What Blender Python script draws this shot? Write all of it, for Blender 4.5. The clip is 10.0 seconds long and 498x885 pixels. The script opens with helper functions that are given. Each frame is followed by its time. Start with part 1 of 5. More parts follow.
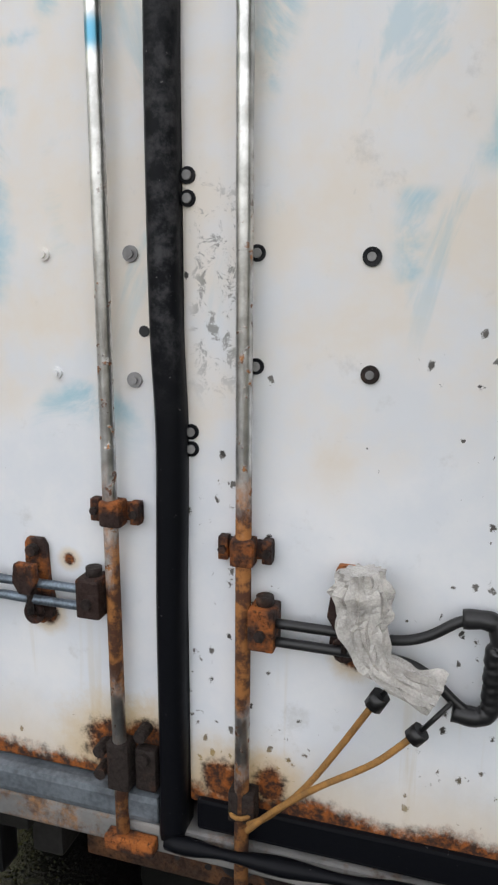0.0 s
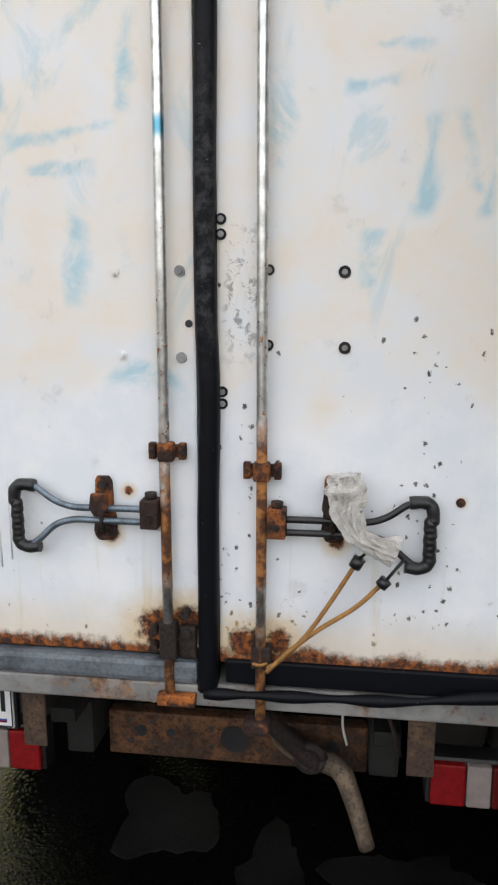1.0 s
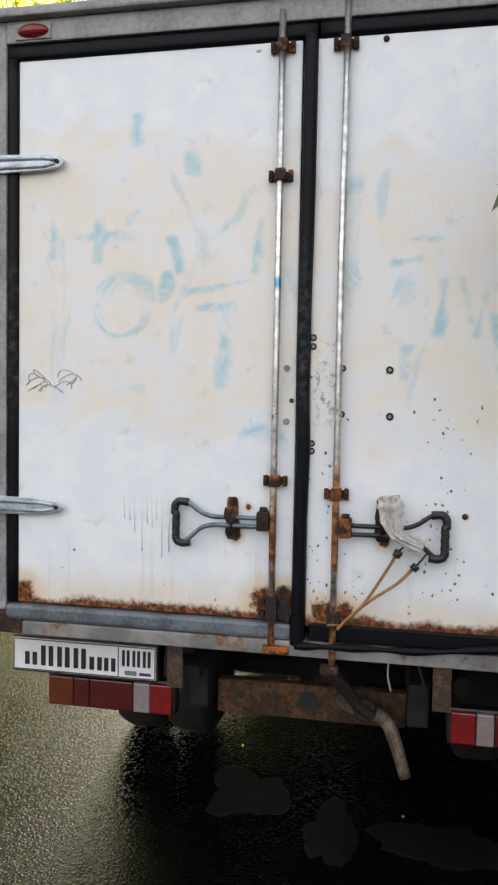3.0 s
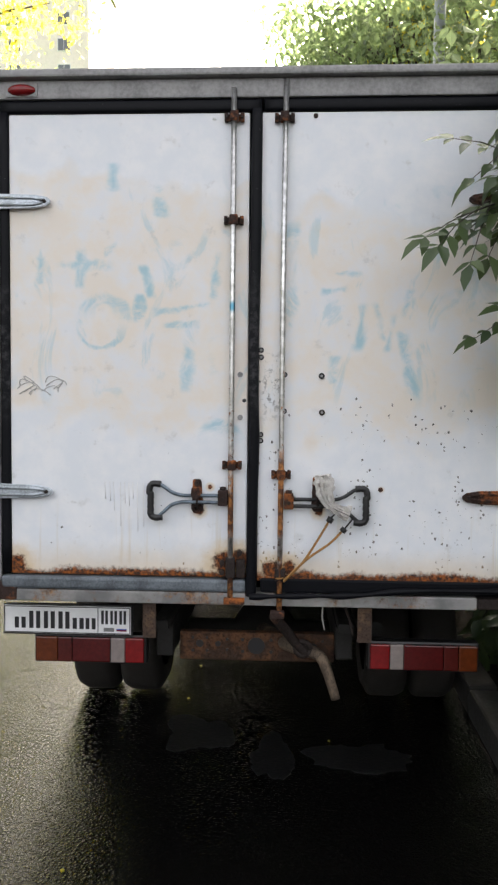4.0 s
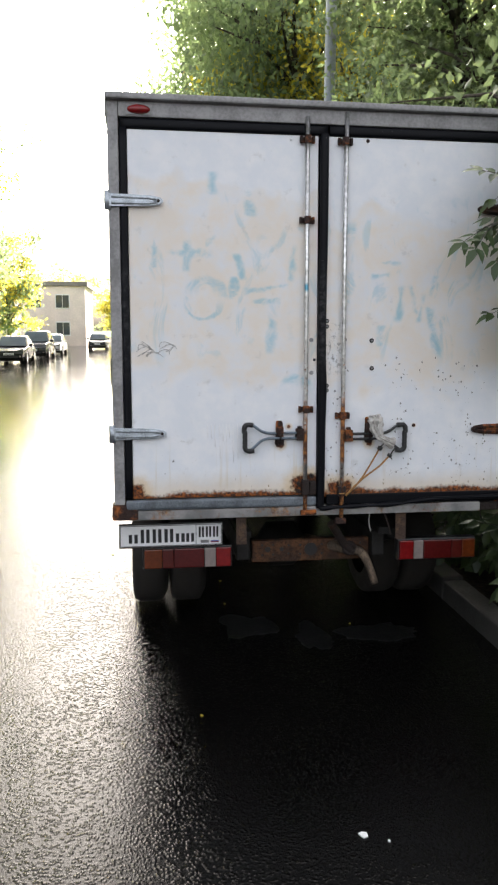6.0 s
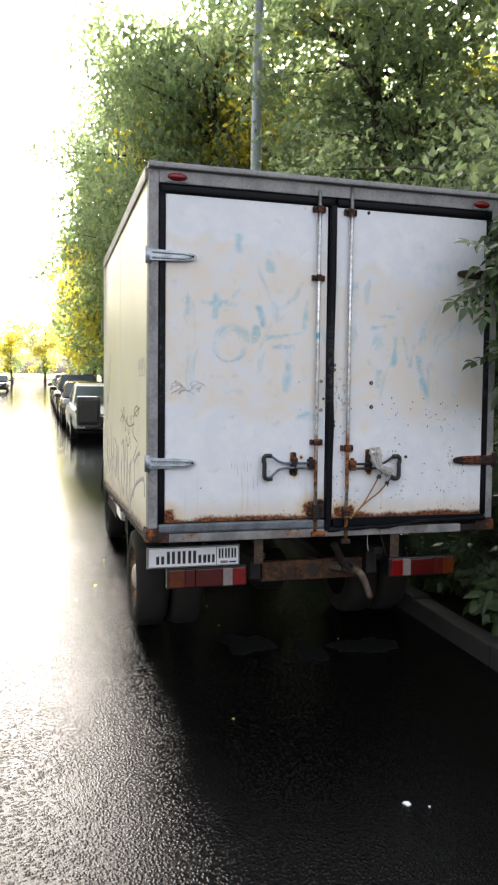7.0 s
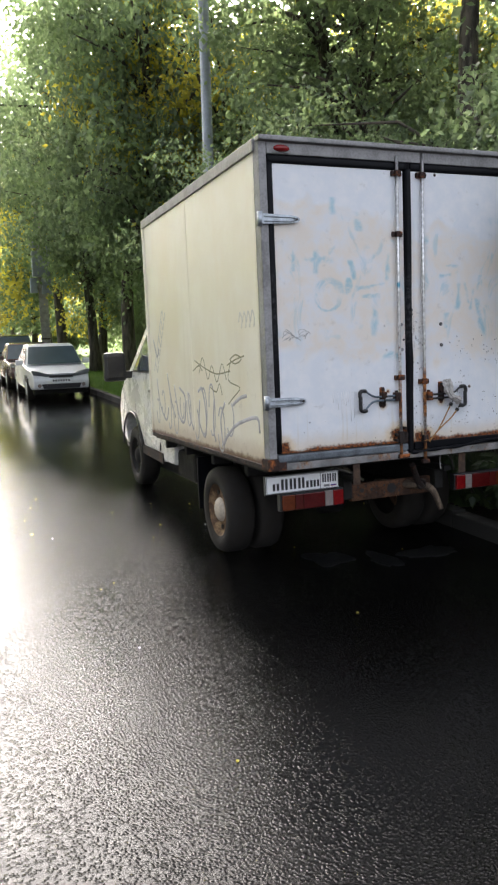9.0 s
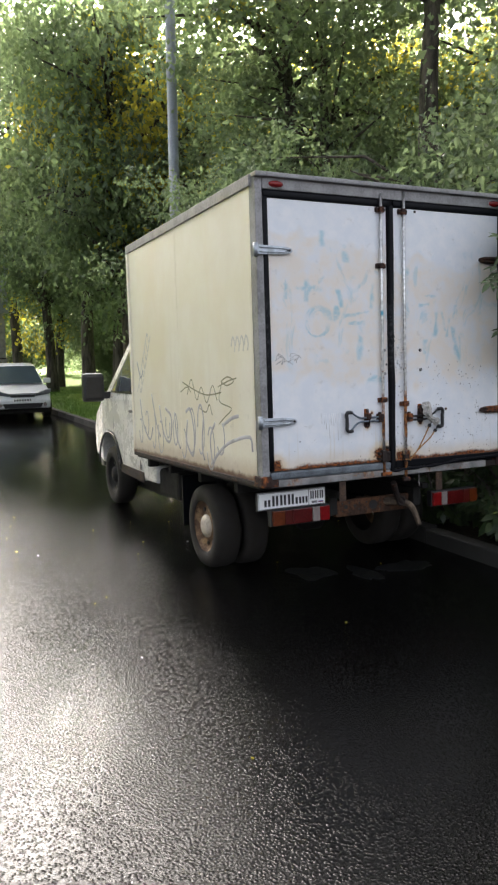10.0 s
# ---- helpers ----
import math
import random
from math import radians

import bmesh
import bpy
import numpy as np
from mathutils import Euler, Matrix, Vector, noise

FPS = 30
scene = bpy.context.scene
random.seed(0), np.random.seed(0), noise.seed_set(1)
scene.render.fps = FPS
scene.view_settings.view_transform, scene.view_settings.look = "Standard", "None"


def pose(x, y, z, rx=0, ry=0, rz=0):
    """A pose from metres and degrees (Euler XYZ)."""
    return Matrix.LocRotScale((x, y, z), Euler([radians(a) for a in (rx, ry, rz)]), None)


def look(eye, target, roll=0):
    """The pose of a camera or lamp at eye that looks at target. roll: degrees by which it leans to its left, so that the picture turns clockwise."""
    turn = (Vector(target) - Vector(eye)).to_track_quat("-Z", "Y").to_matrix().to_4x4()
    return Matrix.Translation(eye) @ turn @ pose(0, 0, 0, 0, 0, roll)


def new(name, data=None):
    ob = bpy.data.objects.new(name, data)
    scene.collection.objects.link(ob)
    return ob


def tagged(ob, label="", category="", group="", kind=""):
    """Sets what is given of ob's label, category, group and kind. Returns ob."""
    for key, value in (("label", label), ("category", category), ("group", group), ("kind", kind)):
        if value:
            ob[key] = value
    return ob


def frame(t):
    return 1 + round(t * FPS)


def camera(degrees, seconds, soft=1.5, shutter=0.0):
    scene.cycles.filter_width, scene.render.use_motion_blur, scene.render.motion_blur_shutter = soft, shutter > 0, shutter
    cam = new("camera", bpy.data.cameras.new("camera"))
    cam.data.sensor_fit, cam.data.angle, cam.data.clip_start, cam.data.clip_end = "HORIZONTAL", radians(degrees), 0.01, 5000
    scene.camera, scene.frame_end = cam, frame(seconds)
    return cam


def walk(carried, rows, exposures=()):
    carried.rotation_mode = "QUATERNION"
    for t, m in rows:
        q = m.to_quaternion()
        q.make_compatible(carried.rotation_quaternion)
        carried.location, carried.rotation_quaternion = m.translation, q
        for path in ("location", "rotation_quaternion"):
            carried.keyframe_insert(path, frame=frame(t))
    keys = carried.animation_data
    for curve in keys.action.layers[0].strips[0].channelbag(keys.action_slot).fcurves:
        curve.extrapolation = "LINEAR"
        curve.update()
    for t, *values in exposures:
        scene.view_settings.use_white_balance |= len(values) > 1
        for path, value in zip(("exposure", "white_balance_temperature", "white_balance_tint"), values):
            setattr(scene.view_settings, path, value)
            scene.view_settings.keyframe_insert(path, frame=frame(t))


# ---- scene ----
cam = camera(36.5, 10.0, soft=2.3)
PATH = [
    (0, (0.333, -0.906, 1.667), (-0.236, 0.955, 1.209), 0.3),
    (0.5, (0.221, -1.232, 1.628), (-0.072, 0.712, 1.261), 1.3),
    (1, (0.22, -1.424, 1.633), (-0.042, 0.522, 1.253), -0.0),
    (1.5, (0.152, -1.651, 1.609), (-0.056, 0.305, 1.245), -1.8),
    (2, (0.13, -1.861, 1.62), (-0.155, 0.097, 1.327), 0.1),
    (2.2, (0.172, -1.93, 1.608), (-0.196, 0.023, 1.385), 0.3),
    (3.3, (0.234, -2.449, 1.549), (-0.152, -0.489, 1.458), 1.0),
    (3.5, (0.193, -2.564, 1.542), (-0.125, -0.596, 1.381), -0.6),
    (4, (0.075, -2.869, 1.568), (-0.024, -0.874, 1.467), 0.5),
    (4.5, (-0.049, -3.14, 1.583), (-0.07, -1.149, 1.387), 0.4),
    (5, (-0.318, -3.324, 1.563), (-0.162, -1.333, 1.457), 0.2),
    (5.5, (-0.695, -3.524, 1.547), (-0.402, -1.547, 1.481), 1.1),
    (6, (-0.919, -3.7, 1.583), (-0.651, -1.73, 1.365), -0.1),
    (6.2, (-1.02, -3.819, 1.669), (-0.71, -1.849, 1.514), -0.7),
    (7.3, (-1.83, -4.037, 1.516), (-1.256, -2.123, 1.418), 0.6),
    (7.5, (-1.933, -4.058, 1.536), (-1.382, -2.144, 1.352), -0.7),
    (8, (-2.314, -4.116, 1.535), (-1.619, -2.244, 1.423), -0.5),
    (8.5, (-2.633, -4.162, 1.538), (-1.91, -2.306, 1.355), 1.0),
    (9, (-2.905, -4.253, 1.517), (-2.169, -2.407, 1.29), -2.4),
    (9.5, (-3.122, -4.362, 1.539), (-2.283, -2.553, 1.382), -1.7),
    (10, (-3.243, -4.358, 1.528), (-2.386, -2.559, 1.354), -1.8),
]
# the box leans nose-down on its springs; the path is written in the box's own axes
RAKE = Matrix.Translation((0, 1.23, 0)) @ Matrix.Rotation(radians(-2.2), 4, "X") @ Matrix.Translation((0, -1.23, 0))
walk(cam, [(t, RAKE @ look(eye, target, roll)) for t, eye, target, roll in PATH],
     [(0.0, 2.8, 7200, 11), (1.0, 2.95, 7200, 11), (2.0, 2.92, 7150, 11), (4.0, 2.68, 7100, 12), (5.5, 2.53, 6950, 12), (7.5, 2.54, 6600, 13), (9.0, 2.4, 6450, 13.5), (10.0, 2.4, 6550, 13)])

# ---- light ----
SUN_BEARING, SUN_HEIGHT = 16.0, 31.0   # degrees to the right of straight ahead, and up
world = bpy.data.worlds.new("sky")
scene.world = world
world.use_nodes = True
wn = world.node_tree.nodes
sky = wn.new("ShaderNodeTexSky")
sky.sky_type = "NISHITA"
sky.sun_disc = False
sky.sun_elevation = radians(SUN_HEIGHT)
sky.sun_rotation = radians(SUN_BEARING)
sky.air_density, sky.dust_density, sky.ozone_density = 1.0, 9.0, 1.0
haze = wn.new("ShaderNodeHueSaturation")   # a thin white haze takes the colour out of the sky
haze.inputs["Saturation"].default_value = 0.37
world.node_tree.links.new(sky.outputs[0], haze.inputs["Color"])
world.node_tree.links.new(haze.outputs[0], wn["Background"].inputs[0])
wn["Background"].inputs[1].default_value = 0.14
sun = new("sun", bpy.data.lights.new("sun", "SUN"))
sun.data.energy, sun.data.angle, sun.data.color = 4.5, radians(0.8), (1.0, 0.93, 0.8)
b, h = radians(SUN_BEARING), radians(SUN_HEIGHT)
sun.matrix_world = look((math.sin(b) * math.cos(h) * 50, math.cos(b) * math.cos(h) * 50, math.sin(h) * 50), (0, 0, 0))


# ---- materials ----
class Mat:
    """A node material under construction: every call returns an output socket."""

    def __init__(self, name, rough=0.5, metal=0.0, spec=0.5):
        self.m = bpy.data.materials.new(name)
        self.m.use_nodes = True
        self.t = self.m.node_tree
        self.b = self.t.nodes["Principled BSDF"]
        self.b.inputs["Roughness"].default_value = rough
        self.b.inputs["Metallic"].default_value = metal
        self.b.inputs["Specular IOR Level"].default_value = spec
        self.co = self.t.nodes.new("ShaderNodeTexCoord").outputs["Object"]

    def put(self, sock, v):
        if isinstance(v, bpy.types.NodeSocket):
            self.t.links.new(v, sock)
        elif isinstance(v, tuple) and len(v) == 3 and sock.type == "RGBA":
            sock.default_value = (*v, 1)
        else:
            sock.default_value = v

    def scaled(self, s, off=(0, 0, 0), rot=(0, 0, 0)):
        n = self.t.nodes.new("ShaderNodeMapping")
        self.put(n.inputs["Vector"], self.co)
        n.inputs["Scale"].default_value, n.inputs["Location"].default_value = s, off
        n.inputs["Rotation"].default_value = rot
        return n.outputs[0]

    def noise(self, scale, detail=4, rough=0.55, vec=None, warp=0.0):
        n = self.t.nodes.new("ShaderNodeTexNoise")
        self.put(n.inputs["Vector"], vec or self.co)
        n.inputs["Scale"].default_value, n.inputs["Detail"].default_value = scale, detail
        n.inputs["Roughness"].default_value, n.inputs["Distortion"].default_value = rough, warp
        return n.outputs["Fac"]

    def cells(self, scale, feature="F1", out="Distance", vec=None):
        n = self.t.nodes.new("ShaderNodeTexVoronoi")
        n.feature = feature
        self.put(n.inputs["Vector"], vec or self.co)
        n.inputs["Scale"].default_value = scale
        return n.outputs[out]

    def ramp(self, v, lo, hi, a=0.0, c=1.0):
        n = self.t.nodes.new("ShaderNodeMapRange")
        n.interpolation_type = "SMOOTHSTEP"
        for k, x in enumerate((v, lo, hi, a, c)):
            self.put(n.inputs[k], x)
        return n.outputs[0]

    def math(self, op, a, c=0.0):
        n = self.t.nodes.new("ShaderNodeMath")
        n.operation = op
        self.put(n.inputs[0], a)
        self.put(n.inputs[1], c)
        return n.outputs[0]

    def mul(self, *v):
        out = v[0]
        for x in v[1:]:
            out = self.math("MULTIPLY", out, x)
        return out

    def mix(self, f, a, c):
        n = self.t.nodes.new("ShaderNodeMix")
        n.data_type = "RGBA"
        self.put(n.inputs["Factor"], f)
        self.put(n.inputs[6], a)
        self.put(n.inputs[7], c)
        return n.outputs[2]

    def xyz(self):
        n = self.t.nodes.new("ShaderNodeSeparateXYZ")
        self.put(n.inputs[0], self.co)
        return n.outputs

    def random(self):
        return self.t.nodes.new("ShaderNodeObjectInfo").outputs["Random"]

    def island(self):
        return self.t.nodes.new("ShaderNodeNewGeometry").outputs["Random Per Island"]

    def bump(self, height, strength=0.3, dist=0.01):
        n = self.t.nodes.new("ShaderNodeBump")
        self.put(n.inputs["Height"], height)
        n.inputs["Strength"].default_value, n.inputs["Distance"].default_value = strength, dist
        self.t.links.new(n.outputs[0], self.b.inputs["Normal"])

    def done(self, colour=None, rough=None, metal=None):
        if colour is not None:
            self.put(self.b.inputs["Base Color"], colour)
        if rough is not None:
            self.put(self.b.inputs["Roughness"], rough)
        if metal is not None:
            self.put(self.b.inputs["Metallic"], metal)
        return self.m


def plain(name, colour, rough=0.5, metal=0.0, vary=0.25, scale=8.0, grain=0.0):
    """Paint, plastic or metal with soft stains at two scales."""
    m = Mat(name, rough, metal)
    n = m.math("ADD", m.mul(m.noise(scale, 5), 0.6), m.mul(m.noise(scale * 9, 3), 0.4))
    dark = tuple(c * (1 - vary) for c in colour)
    light = tuple(min(1, c * (1 + vary * 0.6)) for c in colour)
    if grain:
        m.bump(m.noise(scale * 12, 4), grain, 0.004)
    return m.done(m.mix(m.ramp(n, 0.35, 0.65), dark, light), m.ramp(n, 0.3, 0.7, rough * 0.8, min(1, rough * 1.2)))


def rust_material(name, dark=(0.05, 0.022, 0.014), light=(0.30, 0.10, 0.03), amount=0.5):
    m = Mat(name, 0.85)
    n = m.noise(14, 8, 0.65)
    f = m.noise(120, 4, 0.7)
    c = m.mix(m.ramp(n, 0.62 - 0.3 * amount, 0.72 - 0.1 * amount), dark, light)
    c = m.mix(m.ramp(f, 0.5, 0.72), c, tuple(v * 0.35 for v in dark))
    m.bump(m.math("ADD", n, m.mul(f, 0.6)), 0.7, 0.006)
    return m.done(c, m.ramp(f, 0.3, 0.7, 0.65, 0.95))


def stroke(m, noise_out, x, z, kind, p, width):
    """Soft mask of one faded paint stroke: an arc (cx, cz, r, half), a steep line or a flat bar (x0, z0, slope, half length)."""
    if kind == "arc":
        dx = m.math("SUBTRACT", x, p[0])
        dz = m.math("SUBTRACT", z, p[1])
        d = m.math("SQRT", m.math("ADD", m.mul(dx, dx), m.mul(dz, dz)))
        d = m.math("ABSOLUTE", m.math("SUBTRACT", d, p[2]))
        gate = m.ramp(m.mul(dz, p[3]), -0.02, 0.08)
    elif kind == "bar":
        dx = m.math("SUBTRACT", x, p[0])
        d = m.math("ABSOLUTE", m.math("SUBTRACT", m.math("SUBTRACT", z, p[1]), m.mul(dx, p[2])))
        gate = m.ramp(m.math("ABSOLUTE", dx), p[3], p[3] * 0.6)
    else:
        dz = m.math("SUBTRACT", z, p[1])
        dx = m.math("SUBTRACT", m.math("SUBTRACT", x, p[0]), m.mul(dz, p[2]))
        d = m.math("ABSOLUTE", dx)
        gate = m.ramp(m.math("ABSOLUTE", dz), p[3], p[3] * 0.7)
    d = m.math("ADD", d, m.mul(m.math("SUBTRACT", noise_out, 0.5), 0.10))
    return m.mul(m.ramp(d, width * 1.35, width * 0.1), gate)


def door_paint(name, strokes, beige, rust_low, specks, chip_top, spots, scuff=None):
    """Old white van paint: beige overpaint, ghost of blue spray strokes, chips and rust."""
    m = Mat(name, 0.42)
    x, _, z = m.xyz()
    big, mid, fine = m.noise(2.2, 4, 0.5), m.noise(9, 6, 0.6), m.noise(70, 5, 0.65)
    white = m.mix(m.ramp(mid, 0.35, 0.7), (0.72, 0.75, 0.79), (0.80, 0.805, 0.82))
    edge = m.math("ADD", m.mul(m.math("SUBTRACT", big, 0.5), 1.1), m.mul(m.math("SUBTRACT", mid, 0.5), 0.14))
    zz = m.math("ADD", z, m.mul(edge, 0.7))
    patch = m.mul(m.ramp(zz, beige[0] - 0.05, beige[0] + 0.10), m.ramp(zz, beige[1], beige[1] - 0.06))
    c = m.mix(m.mul(patch, m.ramp(m.math("ADD", m.mul(mid, 0.5), m.mul(m.noise(3.3, 5, 0.6, warp=0.6), 0.5)), 0.36, 0.60, 0.15, 0.95)), white, (0.765, 0.695, 0.61))
    # ghost of blue paint
    wob = m.noise(6, 5, 0.6)
    fade = m.ramp(m.noise(7, 5, 0.7, warp=1.0), 0.32, 0.62)
    blue = None
    for kind, p, w in strokes:
        s = stroke(m, wob, x, z, kind, p, w)
        blue = s if blue is None else m.math("MAXIMUM", blue, s)
    haze = m.ramp(m.noise(3.6, 6, 0.6, m.scaled((1.5, 1, 0.8), (3, 0, 1), (0, 0.6, 0)), 1.5), 0.56, 0.68)
    haze = m.mul(haze, m.ramp(z, 1.5, 1.7), m.ramp(z, 2.5, 2.2))
    blue = m.math("MAXIMUM", m.mul(blue, fade, 0.72), m.mul(haze, 0.36))
    c = m.mix(blue, c, (0.22, 0.50, 0.60))
    # grey dirt
    dirt = m.mul(m.ramp(m.noise(12, 7, 0.7), 0.58, 0.72), 0.35)
    c = m.mix(dirt, c, (0.42, 0.41, 0.38))
    # dark chips, denser low down where stones fly
    cell = m.t.nodes.new("ShaderNodeTexVoronoi")
    m.put(cell.inputs["Vector"], m.scaled((1, 1, 0.8)))
    cell.inputs["Scale"].default_value = 72
    keep = m.t.nodes.new("ShaderNodeSeparateColor")
    m.put(keep.inputs[0], cell.outputs["Color"])
    many = m.mul(m.ramp(z, chip_top, chip_top - 0.4), m.ramp(m.noise(3.5, 3), 0.42, 0.62), specks)
    alive = m.math("GREATER_THAN", many, keep.outputs[0])
    size = m.mul(keep.outputs[1], keep.outputs[1], 0.33)
    chip = m.mul(alive, m.ramp(m.math("ADD", cell.outputs["Distance"], m.mul(m.math("SUBTRACT", m.noise(110, 5, 0.8), 0.5), 1.7)), size, m.mul(size, 0.7)))
    chip = m.math("MAXIMUM", chip, m.mul(m.ramp(fine, 0.66, 0.72), m.ramp(m.noise(7, 4), 0.58, 0.68), m.ramp(z, 1.8, 1.6)))
    c = m.mix(chip, c, m.mix(keep.outputs[2], (0.03, 0.027, 0.025), (0.16, 0.15, 0.14)))
    smear = m.mul(m.ramp(m.noise(16, 7, 0.75, m.scaled((1, 1, 1.7), (1, 2, 3), (0, 0.4, 0))), 0.60, 0.70), m.ramp(m.noise(2.5, 3), 0.48, 0.62), m.ramp(z, 1.9, 1.5))
    c = m.mix(m.mul(smear, 0.45), c, (0.34, 0.33, 0.30))
    # rust creeping up from the lower fold, and streaks under the latch
    low = m.math("SUBTRACT", z, rust_low)
    creep = m.math("ADD", low, m.mul(m.math("SUBTRACT", m.noise(55, 8, 0.75, m.scaled((1, 1, 0.8))), 0.5), 0.055))
    creep = m.math("ADD", creep, m.mul(m.math("SUBTRACT", m.noise(5, 4), 0.5), 0.09))
    halo = m.mul(m.ramp(creep, 0.14, 0.0), 0.45)
    c = m.mix(halo, c, (0.58, 0.40, 0.17))
    run = m.mul(m.ramp(m.noise(30, 4, 0.6, m.scaled((1, 1, 0.05))), 0.57, 0.7), m.ramp(z, 1.25, 0.95), m.ramp(z, 0.9, 1.0))
    c = m.mix(m.mul(run, 0.35), c, (0.55, 0.42, 0.22))
    rust = m.ramp(creep, 0.026, 0.002)
    tone = m.mix(m.ramp(m.noise(60, 6, 0.7), 0.40, 0.66), (0.026, 0.010, 0.006), (0.34, 0.095, 0.014))
    for sx, sz, r in spots:
        dx, dz = m.math("SUBTRACT", x, sx), m.math("SUBTRACT", z, sz)
        d = m.math("ADD", m.math("SQRT", m.math("ADD", m.mul(dx, dx), m.mul(dz, dz))), m.mul(m.math("SUBTRACT", m.noise(30, 7, 0.75), 0.5), r * 1.6))
        rust = m.math("MAXIMUM", rust, m.ramp(d, r, r * 0.55))
        c = m.mix(m.mul(m.ramp(d, r * 2.0, r * 0.8), 0.5), c, (0.62, 0.42, 0.16))
    if scuff:
        near = m.mul(m.ramp(m.math("ABSOLUTE", m.math("SUBTRACT", x, scuff[0])), scuff[2], scuff[2] * 0.4), m.ramp(m.math("ABSOLUTE", m.math("SUBTRACT", z, scuff[1])), scuff[3], scuff[3] * 0.3))
        worn = m.mul(near, m.ramp(m.noise(48, 7, 0.75, warp=0.6), 0.52, 0.60))
        c = m.mix(m.mul(worn, 0.75), c, (0.17, 0.165, 0.15))
    c = m.mix(rust, c, tone)
    m.bump(m.math("ADD", m.mul(rust, m.noise(90, 4)), m.math("ADD", m.mul(chip, -0.3), m.mul(m.noise(4, 2), 0.15))), 0.35, 0.006)
    return m.done(c, m.math("MAXIMUM", m.ramp(mid, 0.3, 0.7, 0.34, 0.52), m.mul(rust, 0.85)))


def seal_rubber(name):
    """Black rubber, dusty along one worn stretch."""
    m = Mat(name, 0.5, 0.0, 0.12)
    _, _, z = m.xyz()
    dust = m.mul(m.ramp(m.noise(32, 6, 0.7), 0.42, 0.7), m.ramp(z, 1.45, 1.65), m.ramp(z, 2.15, 1.85))
    c = m.mix(m.mul(dust, 0.5), (0.0045, 0.005, 0.007), (0.11, 0.11, 0.115))
    c = m.mix(m.ramp(m.noise(120, 3, 0.7), 0.70, 0.76), c, (0.20, 0.20, 0.20))
    m.bump(m.noise(40, 4), 0.25, 0.004)
    return m.done(c, m.ramp(dust, 0, 1, 0.42, 0.8))


def box_side_paint(name):
    m = Mat(name, 0.42)
    x, y, z = m.xyz()
    mid = m.noise(3, 6, 0.6)
    c = m.mix(m.ramp(mid, 0.3, 0.7), (0.80, 0.735, 0.59), (0.85, 0.80, 0.68))
    c = m.mix(m.mul(m.ramp(m.noise(1.3, 4, 0.55, m.scaled((1, 1.6, 0.6), (0, 3, 0))), 0.45, 0.7), 0.3), c, (0.76, 0.63, 0.42))
    streak = m.ramp(m.noise(7, 5, 0.6, m.scaled((1, 1, 0.06))), 0.52, 0.72)
    c = m.mix(m.mul(streak, 0.2, m.ramp(z, 2.4, 1.2)), c, (0.52, 0.44, 0.32))
    c = m.mix(m.mul(m.ramp(m.noise(18, 6, 0.7), 0.55, 0.7), 0.3, m.ramp(z, 1.7, 1.0)), c, (0.40, 0.36, 0.30))
    low = m.math("ADD", z, m.mul(m.math("SUBTRACT", m.noise(16, 7, 0.75), 0.5), 0.09))
    c = m.mix(m.mul(m.ramp(low, 1.02, 0.86), 0.5), c, (0.34, 0.22, 0.12))
    c = m.mix(m.ramp(low, 0.885, 0.845), c, (0.12, 0.055, 0.03))
    m.bump(m.noise(2.5, 3), 0.15, 0.01)
    return m.done(c, m.ramp(mid, 0.3, 0.7, 0.35, 0.5))


def wet_asphalt(name):
    """Asphalt under a thin film of rain: gritty where the stones stand out, smooth where water lies."""
    m = Mat(name, 0.2, 0.0, 0.13)
    big = m.noise(0.45, 5, 0.6, warp=0.8)
    mid = m.noise(2.6, 6, 0.65)
    film = m.ramp(m.math("ADD", m.mul(big, 0.6), m.mul(mid, 0.4)), 0.36, 0.68, 0.0, 0.5)
    # more water stands beside and beyond the truck than behind it
    _, y, _ = m.xyz()
    film = m.math("MAXIMUM", film, m.ramp(m.math("ADD", y, m.mul(m.math("SUBTRACT", mid, 0.5), 5.0)), 0.0, 9.0, 0.0, 0.9))
    grit = m.cells(70)
    fine = m.noise(120, 4, 0.75)
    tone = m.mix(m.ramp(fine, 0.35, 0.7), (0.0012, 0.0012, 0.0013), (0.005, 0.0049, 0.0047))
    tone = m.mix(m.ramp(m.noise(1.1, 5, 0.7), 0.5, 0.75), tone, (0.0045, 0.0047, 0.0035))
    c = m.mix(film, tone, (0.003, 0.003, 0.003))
    stones = m.mul(m.ramp(grit, 0.05, 0.6, 1.0, 0.0), m.ramp(film, 0, 1, 1.0, 0.18))
    n = m.math("ADD", stones, m.math("ADD", m.mul(fine, 0.5, m.ramp(film, 0, 1, 1.0, 0.18)), m.mul(m.noise(9, 4), 0.07)))
    m.bump(n, 0.32, 0.007)
    return m.done(c, m.ramp(film, 0.0, 1.0, 0.08, 0.06))


def leaf_material(name, a, c, glow, thin=0.45):
    """Leaves: glossy face and light shining through, each leaf with its own tint."""
    m = Mat(name, 0.4)
    r = m.island()
    col = m.mix(r, a, c)
    m.put(m.b.inputs["Base Color"], col)
    tr = m.t.nodes.new("ShaderNodeBsdfTranslucent")
    m.put(tr.inputs[0], m.mix(r, glow, tuple(min(1.0, g * 1.4) for g in glow)))
    mx = m.t.nodes.new("ShaderNodeMixShader")
    mx.inputs[0].default_value = thin
    m.t.links.new(m.b.outputs[0], mx.inputs[1])
    m.t.links.new(tr.outputs[0], mx.inputs[2])
    m.t.links.new(mx.outputs[0], m.t.nodes["Material Output"].inputs[0])
    return m.m


